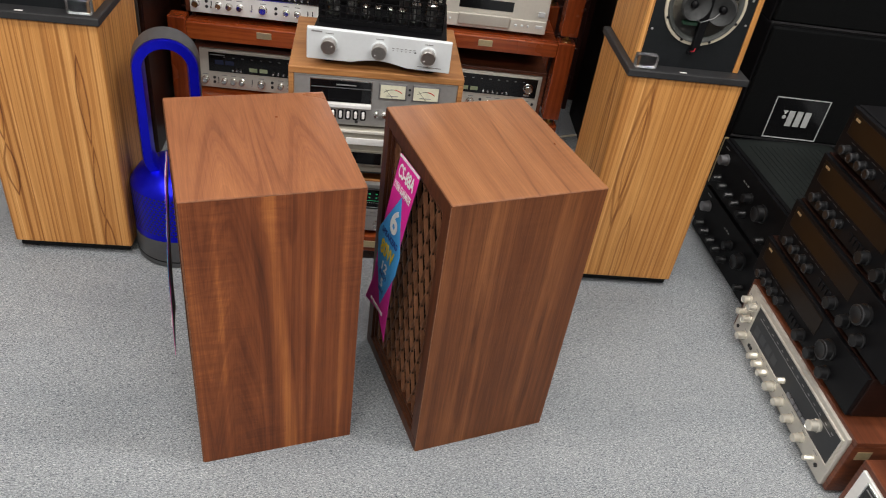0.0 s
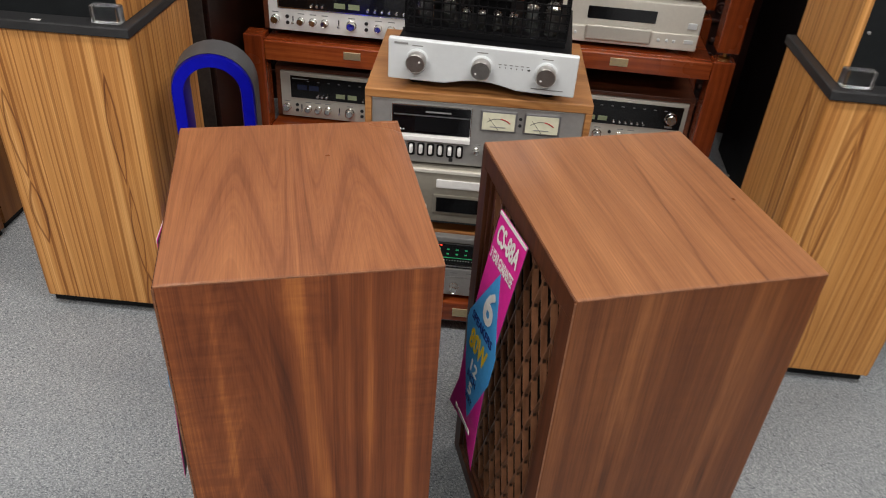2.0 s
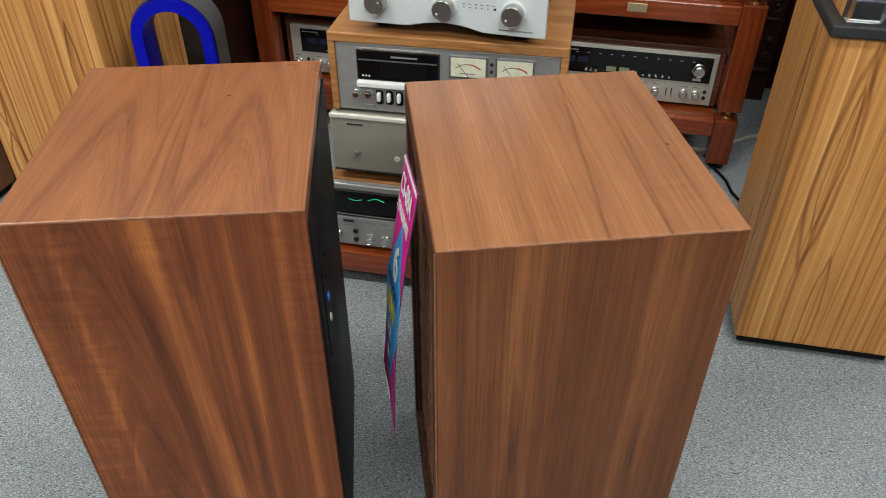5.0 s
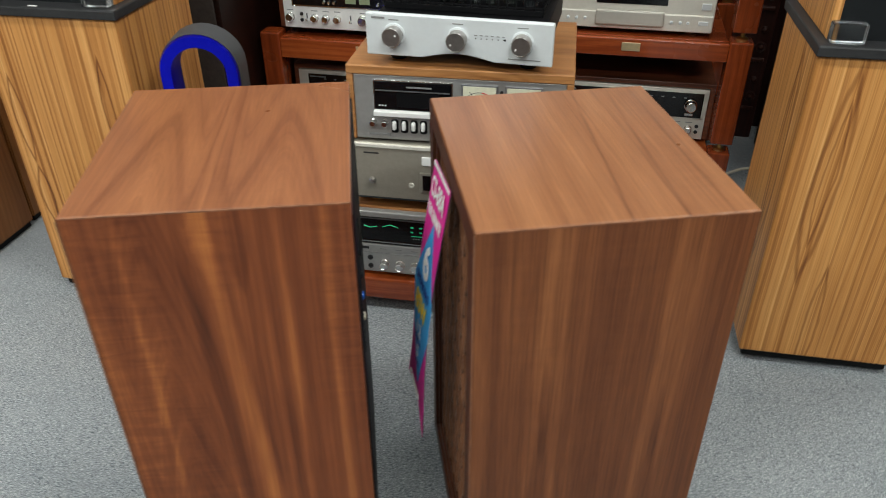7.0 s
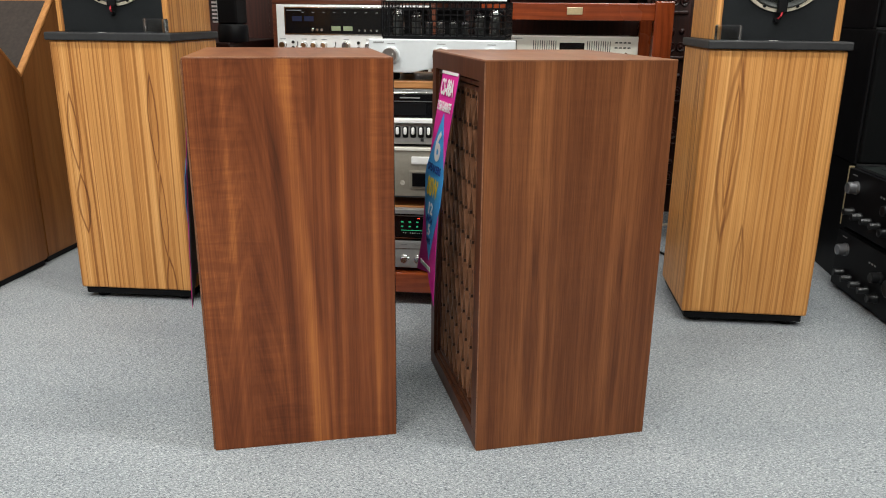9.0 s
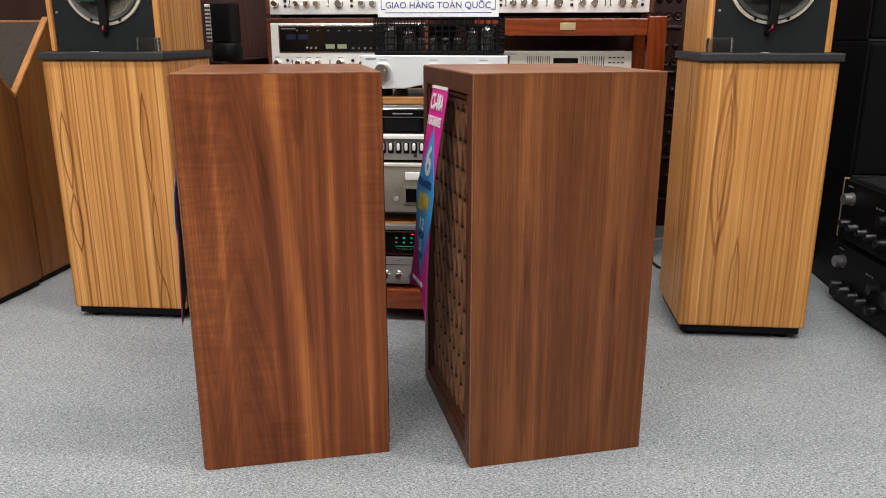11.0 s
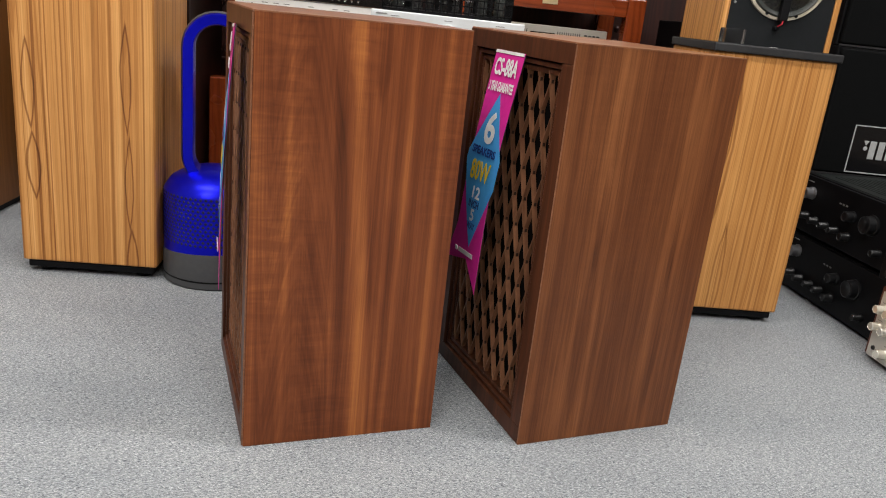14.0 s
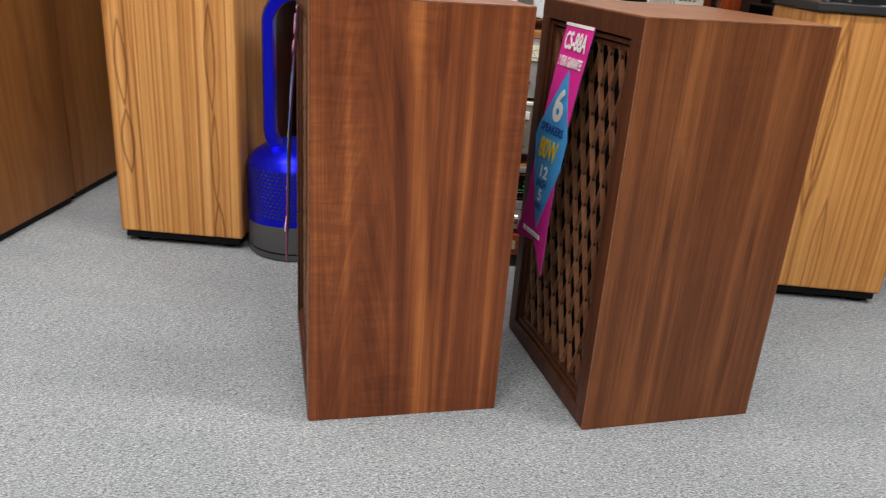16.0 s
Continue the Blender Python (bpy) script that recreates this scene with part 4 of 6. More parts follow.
# ---- pair of brown cabinets with sloping fronts ----
def sloped_cabinet(m, mirror, label):
    """Profile in y and z: a low upright front, then a slope back to the top."""
    c = thing("sloped_cabinet", m, label, "loudspeaker", "brown cabinets with sloping fronts")
    deep, low, tall, back = 0.345, 0.553, 0.765, 0.205

    def y(v):
        return -v if mirror else v

    def slab(name, pts, x0, x1, mat, lab=""):
        bm = bmesh.new()
        lo = [bm.verts.new((x0, y(a), b)) for a, b in pts]
        hi = [bm.verts.new((x1, y(a), b)) for a, b in pts]
        n = len(pts)
        bm.faces.new(lo)
        bm.faces.new(hi)
        for i in range(n):
            bm.faces.new((lo[i], lo[(i + 1) % n], hi[(i + 1) % n], hi[i]))
        bmesh.ops.recalc_face_normals(bm, faces=bm.faces[:])
        bmesh.ops.bevel(bm, geom=bm.edges[:], offset=min(0.0035, (x1 - x0) * 0.3) if name == "side_panel" else 0.0015, segments=2, affect="EDGES")
        return part(name, bm, mat, c, lab)

    side = [(0, 0.018), (deep, 0.018), (deep, tall), (back, tall), (0, low)]
    slab("side_panel", side, -0.018, 0.0, brown_vinyl)
    slab("side_panel", side, -0.45, -0.432, brown_vinyl)
    inner = [(0.012, 0.02), (deep - 0.002, 0.02), (deep - 0.002, tall - 0.003), (back + 0.01, tall - 0.003), (0.012, low - 0.004)]
    slab("body", inner, -0.4315, -0.0185, brown_vinyl)
    slab("sloping_grille", [(0.004, low - 0.01), (back, tall - 0.008), (back + 0.012, tall - 0.02), (0.016, low - 0.03)], -0.43, -0.0195, grille_cloth, "dark cloth on the sloping front")
    # strip along the slope in a paler colour, for the lit panel edge
    slab("edge_strip", [(-0.001, low - 0.004), (back, tall + 0.001), (back - 0.004, tall + 0.007), (-0.005, low + 0.002)], -0.019, 0.001, lit_edge, "edge of the slope, paled as if lit")
    slab("plinth", [(0.006, 0.0), (deep - 0.006, 0.0), (deep - 0.006, 0.019), (0.006, 0.019)], -0.44, -0.008, black_satin, "black plinth")
    return c


sloped_cabinet(pose(-1.192, 1.944, 0, 0, 0, 1), False, "brown cabinet with a sloping dark grille, standing on the carpet")
sloped_cabinet(pose(-1.184, 1.931, 0, 0, 0, 0), True, "brown cabinet with a sloping top, end to end with its twin")


# ---- hi-fi units ----
KNOBS = {}


def knob(parent, x, z, r, mat, y=0.0, tall=0.016):
    key = (round(r, 4), mat.name, round(tall, 4))
    if key not in KNOBS:
        KNOBS[key] = smooth(part("knob", lathe([(r * 1.12, 0.0), (r * 1.12, tall * 0.2), (r, tall * 0.26), (r * 0.95, tall * 0.94), (r * 0.82, tall), (r * 0.78, tall * 0.97), (0.0, tall * 0.96)], 24, "y"), mat, parent), 40)
        KNOBS[key].matrix_basis = pose(x, y, z)
        return KNOBS[key]
    return again(KNOBS[key], parent, pose(x, y, z))


def bars(parent, x0, x1, z, h, mat, y, name="mark"):
    return part(name, block(x0, x1, y - 0.0006, y + 0.0002, z - h / 2, z + h / 2), mat, parent)


def receiver(m, w, h, d, label, face=None, case=None, dial=None, knob_mat=None, feet=True, group="stereo receivers", lit=False):
    """A wooden-cased receiver with a dial window above a row of knobs. Front faces -y, origin at the lower left front corner."""
    face, case, dial, knob_mat = face or silver, case or case_wood, dial or black_gloss, knob_mat or chrome
    u = thing("stereo_receiver", m, label, "receiver", group)
    t = 0.014
    z0 = 0.010
    part("case_side", block(0, t, 0.004, d, z0, h - t, 0.0015), case, u)
    part("case_side", block(w - t, w, 0.004, d, z0, h - t, 0.0015), case, u)
    part("case_top", block(0, w, 0.004, d, h - t, h, 0.002), case, u)
    part("chassis", block(t, w - t, 0.02, d - 0.005, z0, h - t - 0.001), black_matt, u)
    panel = part("front_panel", block(t + 0.001, w - t - 0.001, 0.0, 0.02, z0 + 0.001, h - t - 0.002, 0.0015), face, u)
    x0, x1 = t + 0.032, w - t - 0.014
    wz0, wz1 = z0 + (h - z0) * 0.40, h - t - 0.012
    part("window_trim", block(x0 - 0.004, x1 + 0.004, -0.002, 0.002, wz0 - 0.004, wz1 + 0.004, 0.001), chrome if face is silver else face, panel)
    part("dial_window", block(x0, x1, -0.0034, 0.001, wz0, wz1, 0.0008), dial, panel, "dark glass dial window")
    wide = x1 - x0
    yy = -0.0036
    # things behind the dial glass
    for k in range(2):
        xm = x0 + wide * (0.33 + 0.085 * k)
        part("meter", block(xm, xm + wide * 0.065, yy - 0.0004, yy + 0.001, wz0 + 0.010, wz0 + 0.024), meter_green, panel, "pale signal meter")
    for k in range(2):
        xm = x0 + wide * (0.05 + 0.085 * k)
        part("meter", block(xm, xm + wide * 0.07, yy - 0.0003, yy + 0.001, wz1 - 0.042, wz1 - 0.026), window_blue, panel, "dim blue meter")
    for k in range(3):
        knob(panel, x0 + wide * (0.20 + 0.032 * k), wz0 + 0.012, 0.0042, chrome, yy, 0.010)
    for k in range(6):
        knob(panel, x0 + wide * (0.53 + 0.042 * k), wz0 + 0.012, 0.0036, chrome, yy, 0.010)
    for k in range(11):
        bars(panel, x0 + wide * (0.12 + 0.075 * k), x0 + wide * (0.12 + 0.075 * k) + 0.007, wz1 - 0.014, 0.0022, grey_ink if not lit else scale_glow, yy, "scale_mark")
    bars(panel, x0 + 0.006, x0 + 0.055, wz1 - 0.008, 0.003, grey_ink, yy)
    knob(panel, x1 - 0.032, wz0 + (wz1 - wz0) * 0.52, 0.0155, chrome, yy, 0.02)
    part("button", block(x1 - 0.045, x1 - 0.022, yy - 0.003, yy + 0.001, wz0 + 0.006, wz0 + 0.014, 0.001), knob_mat, panel)
    # the row of controls below
    kz = z0 + (wz0 - z0) * 0.48
    for fx, rad in ((0.04, 0.011), (0.18, 0.0095), (0.245, 0.0095), (0.31, 0.0095), (0.455, 0.0125), (0.60, 0.0095), (0.67, 0.0095), (0.835, 0.0105), (0.905, 0.0095)):
        knob(panel, t + (w - 2 * t) * fx, kz, rad, knob_mat, 0.0, 0.018)
    for fx in (0.105, 0.535, 0.955):
        for dz in (-0.008, 0.009):
            part("jack", lathe([(0.005, -0.0), (0.005, 0.003), (0.003, 0.0035), (0.003, 0.001)], 14, "y", None, (t + (w - 2 * t) * fx, 0.0, kz + dz)), dark_ink, panel)
    for fx in (0.135, 0.385, 0.735, 0.765):
        px = t + (w - 2 * t) * fx
        bars(panel, px - 0.0016, px + 0.0016, kz, 0.022, dark_ink, -0.0003, "slot")
        part("lever", block(px - 0.002, px + 0.002, -0.012, 0.0, kz - 0.008, kz - 0.002, 0.0008), knob_mat, panel)
    for fx in (0.04, 0.18, 0.245, 0.31, 0.455, 0.60, 0.67, 0.835, 0.905):
        px = t + (w - 2 * t) * fx
        bars(panel, px - 0.009, px + 0.009, kz + 0.019, 0.0022, grey_ink, -0.0003)
    if feet:
        for fx in (0.05, w - 0.05):
            for fy in (0.05, d - 0.05):
                part("foot", lathe([(0.013, 0.0), (0.014, 0.002), (0.014, 0.0105)], 14, "z", None, (fx, fy, 0)), black_satin, u)
    return u


# ---- rosewood racks ----
def badge(parent, x, y, z, w=0.048, h=0.022):
    b = part("badge", block(x - w / 2, x + w / 2, y - 0.003, y, z - h / 2, z + h / 2, 0.001), badge_brass, parent, "small brass badge")
    for s in (-1, 1):
        part("rivet", lathe([(0.0015, 0), (0.0012, 0.001)], 8, "y", None, (x + s * w * 0.42, y - 0.003, z)), brass, b)
    return b


def rack_left():
    r = thing("hifi_rack", pose(0, 0, 0), "low red-brown rosewood hi-fi rack holding stacked receivers", "rack", "rosewood racks")
    for x in (-0.688, -0.118):
        for y in (2.432, 2.80):
            part("post", block(x, x + 0.058, y, y + 0.058, 0.0, 0.408, 0.004), rosewood_post, r)
    part("front_rail", block(-0.6298, -0.1182, 2.436, 2.460, 0.336, 0.394, 0.003), rosewood, r)
    part("top_board", block(-0.6298, -0.1182, 2.4602, 2.85, 0.372, 0.394, 0.002), rosewood, r)
    part("lower_shelf", block(-0.6298, -0.1182, 2.44, 2.85, 0.10, 0.128, 0.003), rosewood, r)
    part("lower_rail", block(-0.6298, -0.1182, 2.438, 2.458, 0.05, 0.0998, 0.003), rosewood, r)
    badge(r, -0.378, 2.436, 0.372)
    return r


def rack_right():
    r = thing("hifi_rack", pose(0, 0, 0), "red-brown rosewood hi-fi rack of stacked modules on brass spikes", "rack", "rosewood racks")
    for x in (0.597, 0.06):
        for y in (2.432, 2.80):
            for z0, z1 in ((0.02, 0.150), (0.176, 0.458), (0.482, 0.775)):
                part("post", block(x, x + 0.058, y, y + 0.058, z0, z1, 0.004), rosewood_post, r)
            for z in (0.150, 0.458):
                smooth(part("spike", lathe([(0.016, 0.0), (0.016, 0.005), (0.006, 0.008), (0.005, 0.016), (0.010, 0.019), (0.010, 0.025)], 16, "z", None, (x + 0.03, y + 0.03, z)), brass, r, "brass spike"), 40)
            part("foot", lathe([(0.018, 0.0), (0.022, 0.004), (0.022, 0.021)], 16, "z", None, (x + 0.03, y + 0.03, 0)), black_satin, r)
    for z0, z1 in ((0.100, 0.146), (0.404, 0.452), (0.716, 0.768)):
        part("front_rail", block(0.1182, 0.5968, 2.436, 2.458, z0, z1, 0.003), rosewood, r)
        part("shelf", block(0.1182, 0.5968, 2.4582, 2.85, z1 - 0.022, z1, 0.002), rosewood, r)
    badge(r, 0.352, 2.436, 0.431)
    badge(r, 0.352, 2.436, 0.744)
    return r


rack_left()
rack_right()
# the two shelf receivers get a darker silver in place of the shelves' shade
receiver(pose(-0.625, 2.50, 0.128), 0.49, 0.168, 0.32, "silver-faced receiver on the rack's lower shelf", face=silver_warm)
receiver(pose(0.118, 2.50, 0.146), 0.478, 0.172, 0.32, "silver-faced receiver on the lower shelf of the spiked rack", face=silver_warm)
receiver(pose(-0.633, 2.462, 0.408), 0.545, 0.176, 0.36, "wood-cased silver receiver at the bottom of a stack")
receiver(pose(-0.635, 2.462, 0.5842), 0.545, 0.188, 0.36, "wood-cased silver receiver in the middle of a stack")
receiver(pose(-0.633, 2.462, 0.7724), 0.545, 0.190, 0.36, "wood-cased silver receiver near the top of a stack")
receiver(pose(0.072, 2.47, 0.7752), 0.545, 0.178, 0.36, "wood-cased silver receiver on top of the rosewood rack")
receiver(pose(0.072, 2.49, 0.9534), 0.545, 0.178, 0.36, "wood-cased silver receiver on top of another")


# ---- the stack in front of the racks ----
def base_rack():
    r = thing("low_rack", pose(-0.262, 1.752, 0, 0, 0, 1.5), "low red-brown rosewood base under the stack", "rack", "rosewood racks")
    part("board", block(0, 0.50, 0, 0.36, 0.034, 0.088, 0.004), rosewood, r)
    for x in (0.05, 0.45):
        for y in (0.06, 0.30):
            part("foot", lathe([(0.018, 0.0), (0.022, 0.004), (0.022, 0.0345)], 16, "z", None, (x, y, 0)), black_satin, r)
    badge(r, 0.285, 0.0, 0.062)
    return r


def tuner(m):
    """A wooden-topped receiver with a wide black dial that glows green."""
    u = thing("tuner_receiver", m, "silver receiver with green-lit black dial in a pale wooden case", "receiver")
    w, h, d = 0.44, 0.172, 0.33
    part("case_top", block(0, w, 0.012, d, h - 0.014, h, 0.002), oak_case, u)
    for x in (0, w - 0.014):
        part("case_side", block(x, x + 0.014, 0.012, d, 0.010, h - 0.0142, 0.0015), oak_case, u)
    part("chassis", block(0.0142, w - 0.0142, 0.022, d - 0.01, 0.010, h - 0.0144), black_matt, u)
    panel = part("front_panel", block(0.002, w - 0.002, 0.0, 0.0215, 0.010, 0.082, 0.002), deck_face, u)
    part("visor", block(0.0, w, -0.004, 0.024, h - 0.018, h - 0.004, 0.003), deck_face, u, "silver visor over the dial")
    part("dial_window", block(0.004, w - 0.004, 0.004, 0.0216, 0.083, h - 0.0182), black_gloss, u, "black dial window")
    y = 0.0036
    for xc, span, rise in ((0.055, 0.03, 1), (0.10, 0.035, -1)):
        part("needle_scale", tube([(xc - span / 2, y, 0.128), (xc, y, 0.128 - 0.006 * rise if rise < 0 else 0.124), (xc + span / 2, y, 0.128)], 0.0009, 5), scale_glow, u, "green glowing meter scale")
    for k in range(13):
        bars(u, 0.145 + 0.0195 * k, 0.151 + 0.0195 * k, 0.132, 0.003, scale_glow, y, "scale_mark")
        bars(u, 0.145 + 0.0195 * k, 0.150 + 0.0195 * k, 0.120, 0.003, scale_glow, y, "scale_mark")
    bars(u, 0.145, 0.40, 0.110, 0.0010, scale_glow, y, "scale_line")
    for k in range(44):
        bars(u, 0.150 + 0.006 * k, 0.1515 + 0.006 * k, 0.103, 0.0012, tag_white, y, "tick")
    part("dial_rail", block(0.004, w - 0.004, 0.0005, 0.004, 0.0885, 0.0912), chrome, u, "bright rail under the dial")
    part("dial_rail", block(0.004, w - 0.004, 0.0005, 0.004, 0.1475, 0.1500), grey_metal, u, "dull rail over the dial")
    bars(u, 0.187, 0.193, 0.142, 0.002, led_red, y, "stereo_lamp")
    bars(u, 0.0, w - 0.006, 0.062, 0.0012, chrome, -0.0003, "trim_line")
    bars(panel, 0.026, 0.050, 0.073, 0.006, dark_ink, -0.0003)
    for k in range(9):
        bars(panel, 0.075 + 0.035 * k, 0.09 + 0.035 * k, 0.073, 0.0016, grey_ink, -0.0003)
    for x in (0.012, 0.085, 0.12, 0.155, 0.19, 0.225, 0.27, 0.33, 0.39):
        knob(panel, x, 0.036, 0.0095, chrome, 0.0, 0.018)
    for dz in (0.026, 0.048):
        part("jack", lathe([(0.006, 0.0), (0.006, 0.003), (0.0035, 0.0035), (0.0035, 0.001)], 14, "y", None, (0.052, 0.0, dz)), dark_ink, panel)
    for fx in (0.05, w - 0.05):
        for fy in (0.05, d - 0.05):
            part("foot", lathe([(0.013, 0.0), (0.014, 0.002), (0.014, 0.0102)], 14, "z", None, (fx, fy, 0)), black_satin, u)
    return u


def silver_player(m):
    u = thing("disc_player", m, "champagne-silver disc player in the middle of the stack", "disc player")
    w, h, d = 0.415, 0.151, 0.31
    part("body", block(0.002, w - 0.002, 0.012, d, 0.024, h - 0.002, 0.003), player_face, u)
    panel = part("front_panel", block(0, w, 0.0, 0.0118, 0.021, h, 0.005, None, 3), player_face, u)
    bars(panel, 0.036, 0.068, h - 0.022, 0.003, dark_ink, -0.0003)
    part("top_lip", block(0.001, w - 0.001, -0.0035, 0.0, h - 0.009, h - 0.001, 0.0015), champagne, panel, "bright upper lip")
    # flat dark strip that paints in the gap's shade
    part("shadow_gap", block(0.004, w - 0.004, -0.0008, 0.0004, 0.0225, 0.0265), dark_ink, panel, "dark strip for the shaded gap at the panel's foot")
    smooth(part("power_button", lathe([(0.0075, 0), (0.0075, 0.003), (0.006, 0.004), (0.0055, 0.007), (0.004, 0.008)], 20, "y", None, (0.052, 0, 0.066)), spun_metal, panel, "round power button"), 40)
    part("jack", lathe([(0.006, 0), (0.006, 0.003), (0.003, 0.0035), (0.003, 0.001)], 14, "y", None, (0.135, 0, 0.060)), champagne, panel)
    part("tray", block(0.158, 0.265, -0.003, 0.0, 0.108, 0.128, 0.002), silver, panel, "disc tray door")
    frame = part("display_frame", block(0.153, 0.262, -0.003, 0.0, 0.046, 0.092, 0.002), player_face, panel)
    part("display", block(0.160, 0.255, -0.0042, -0.0028, 0.052, 0.086), black_gloss, frame, "black display")
    for k in range(4):
        part("button", block(0.285 + 0.028 * k, 0.305 + 0.028 * k, -0.003, 0.0, 0.056, 0.066, 0.001), silver, panel)
    for k in range(4):
        part("button", block(0.285 + 0.028 * k, 0.305 + 0.028 * k, -0.003, 0.0, 0.080, 0.090, 0.001), silver, panel)
    for fx in (0.05, w - 0.05):
        for fy in (0.05, d - 0.05):
            part("foot", lathe([(0.018, 0.0), (0.020, 0.002), (0.020, 0.0245)], 18, "z", None, (fx, fy, 0)), brass, u)
    return u


def cassette_deck(m):
    u = thing("cassette_deck", m, "silver cassette deck with two meters in a pale wooden case", "cassette deck")
    w, h, d, t = 0.443, 0.160, 0.34, 0.013
    part("case_top", block(0, w, 0, d, h - 0.018, h, 0.002), oak_case, u)
    for x in (0, w - t):
        part("case_side", block(x, x + t, 0.001, d, 0.004, h - 0.0182, 0.0015), oak_case, u)
    part("chassis", block(t, w - t, 0.03, d - 0.01, 0.004, h - 0.0184), black_matt, u)
    panel = part("front_panel", block(t + 0.0005, w - t - 0.0005, 0.004, 0.0298, 0.005, h - 0.0188, 0.002), deck_face, u)
    y = 0.004
    fr = part("door_frame", block(0.052, 0.212, y - 0.003, y, 0.058, 0.133, 0.0015), chrome, panel, "bright cassette door frame")
    part("cassette_door", block(0.055, 0.209, y - 0.0045, y - 0.002, 0.071, 0.130, 0.001), black_gloss, fr, "black glass cassette door")
    part("door_lip", block(0.053, 0.211, y - 0.012, y - 0.002, 0.0585, 0.0695, 0.002), silver, fr, "bright lip under the cassette door")
    part("door_shelf", block(0.058, 0.206, y - 0.0062, y - 0.0044, 0.1105, 0.1125), grey_metal, fr)
    part("cassette_well", block(0.10, 0.185, y - 0.0052, y - 0.004, 0.078, 0.108), black_satin, fr)
    bars(fr, 0.12, 0.17, 0.120, 0.003, grey_ink, y - 0.0048)
    for k in range(3):
        bars(fr, 0.064 + 0.006 * k, 0.067 + 0.006 * k, 0.080, 0.003, tag_white, y - 0.0048)
    for xm in (0.228, 0.313):
        mf = part("meter_frame", block(xm, xm + 0.072, y - 0.003, y, 0.088, 0.132, 0.0015), grey_metal, panel)
        part("meter", block(xm + 0.004, xm + 0.068, y - 0.0042, y - 0.0028, 0.092, 0.128), meter_face, mf, "cream level meter")
        arc = [(xm + 0.036 + 0.034 * math.sin(a), y - 0.0044, 0.083 + 0.034 * math.cos(a)) for a in [math.radians(-42 + 84 * k / 12) for k in range(13)]]
        part("scale_line", tube(arc[:8], 0.0006, 5), dark_ink, mf)
        part("red_scale", tube(arc[7:], 0.0012, 5), red_ink, mf, "red end of the scale")
        part("needle", tube([(xm + 0.036, y - 0.0044, 0.093), (xm + 0.016, y - 0.0044, 0.118)], 0.0005, 5), dark_ink, mf)
        bars(mf, xm + 0.02, xm + 0.05, 0.099, 0.0016, grey_ink, y - 0.0044)
    for z in (0.118, 0.104):
        part("lamp", lathe([(0.0035, 0), (0.003, 0.002)], 10, "y", None, (0.3065, y, z)), dark_ink, panel)
    for k, x in enumerate((0.050, 0.074)):
        knob(panel, x, 0.042, 0.0065, chrome, y, 0.014)
    for k in range(6):
        x = 0.094 + 0.0195 * k
        slot = part("key_slot", block(x - 0.0075, x + 0.0075, y - 0.0046, y + 0.0046, 0.021, 0.0495, 0.0045, None, 3), black_satin, panel)
        smooth(part("key", block(x - 0.0038, x + 0.0038, y - 0.013, y, 0.030, 0.048, 0.0032, None, 3), silver, slot, "pale rounded piano key"), 40)
    for x in (0.225, 0.245, 0.275, 0.30, 0.335, 0.375):
        knob(panel, x, 0.042, 0.006, chrome, y, 0.013)
    knob(panel, 0.400, 0.055, 0.014, chrome, y, 0.016)
    for k in range(10):
        bars(panel, 0.045 + 0.022 * k, 0.057 + 0.022 * k, 0.0545, 0.0014, grey_ink, y - 0.0003)
    bars(panel, 0.040, 0.085, 0.016, 0.005, grey_ink, y - 0.0003)
    part("socket", block(0.171, 0.179, y - 0.001, y, 0.012, 0.020), dark_ink, panel)
    return u


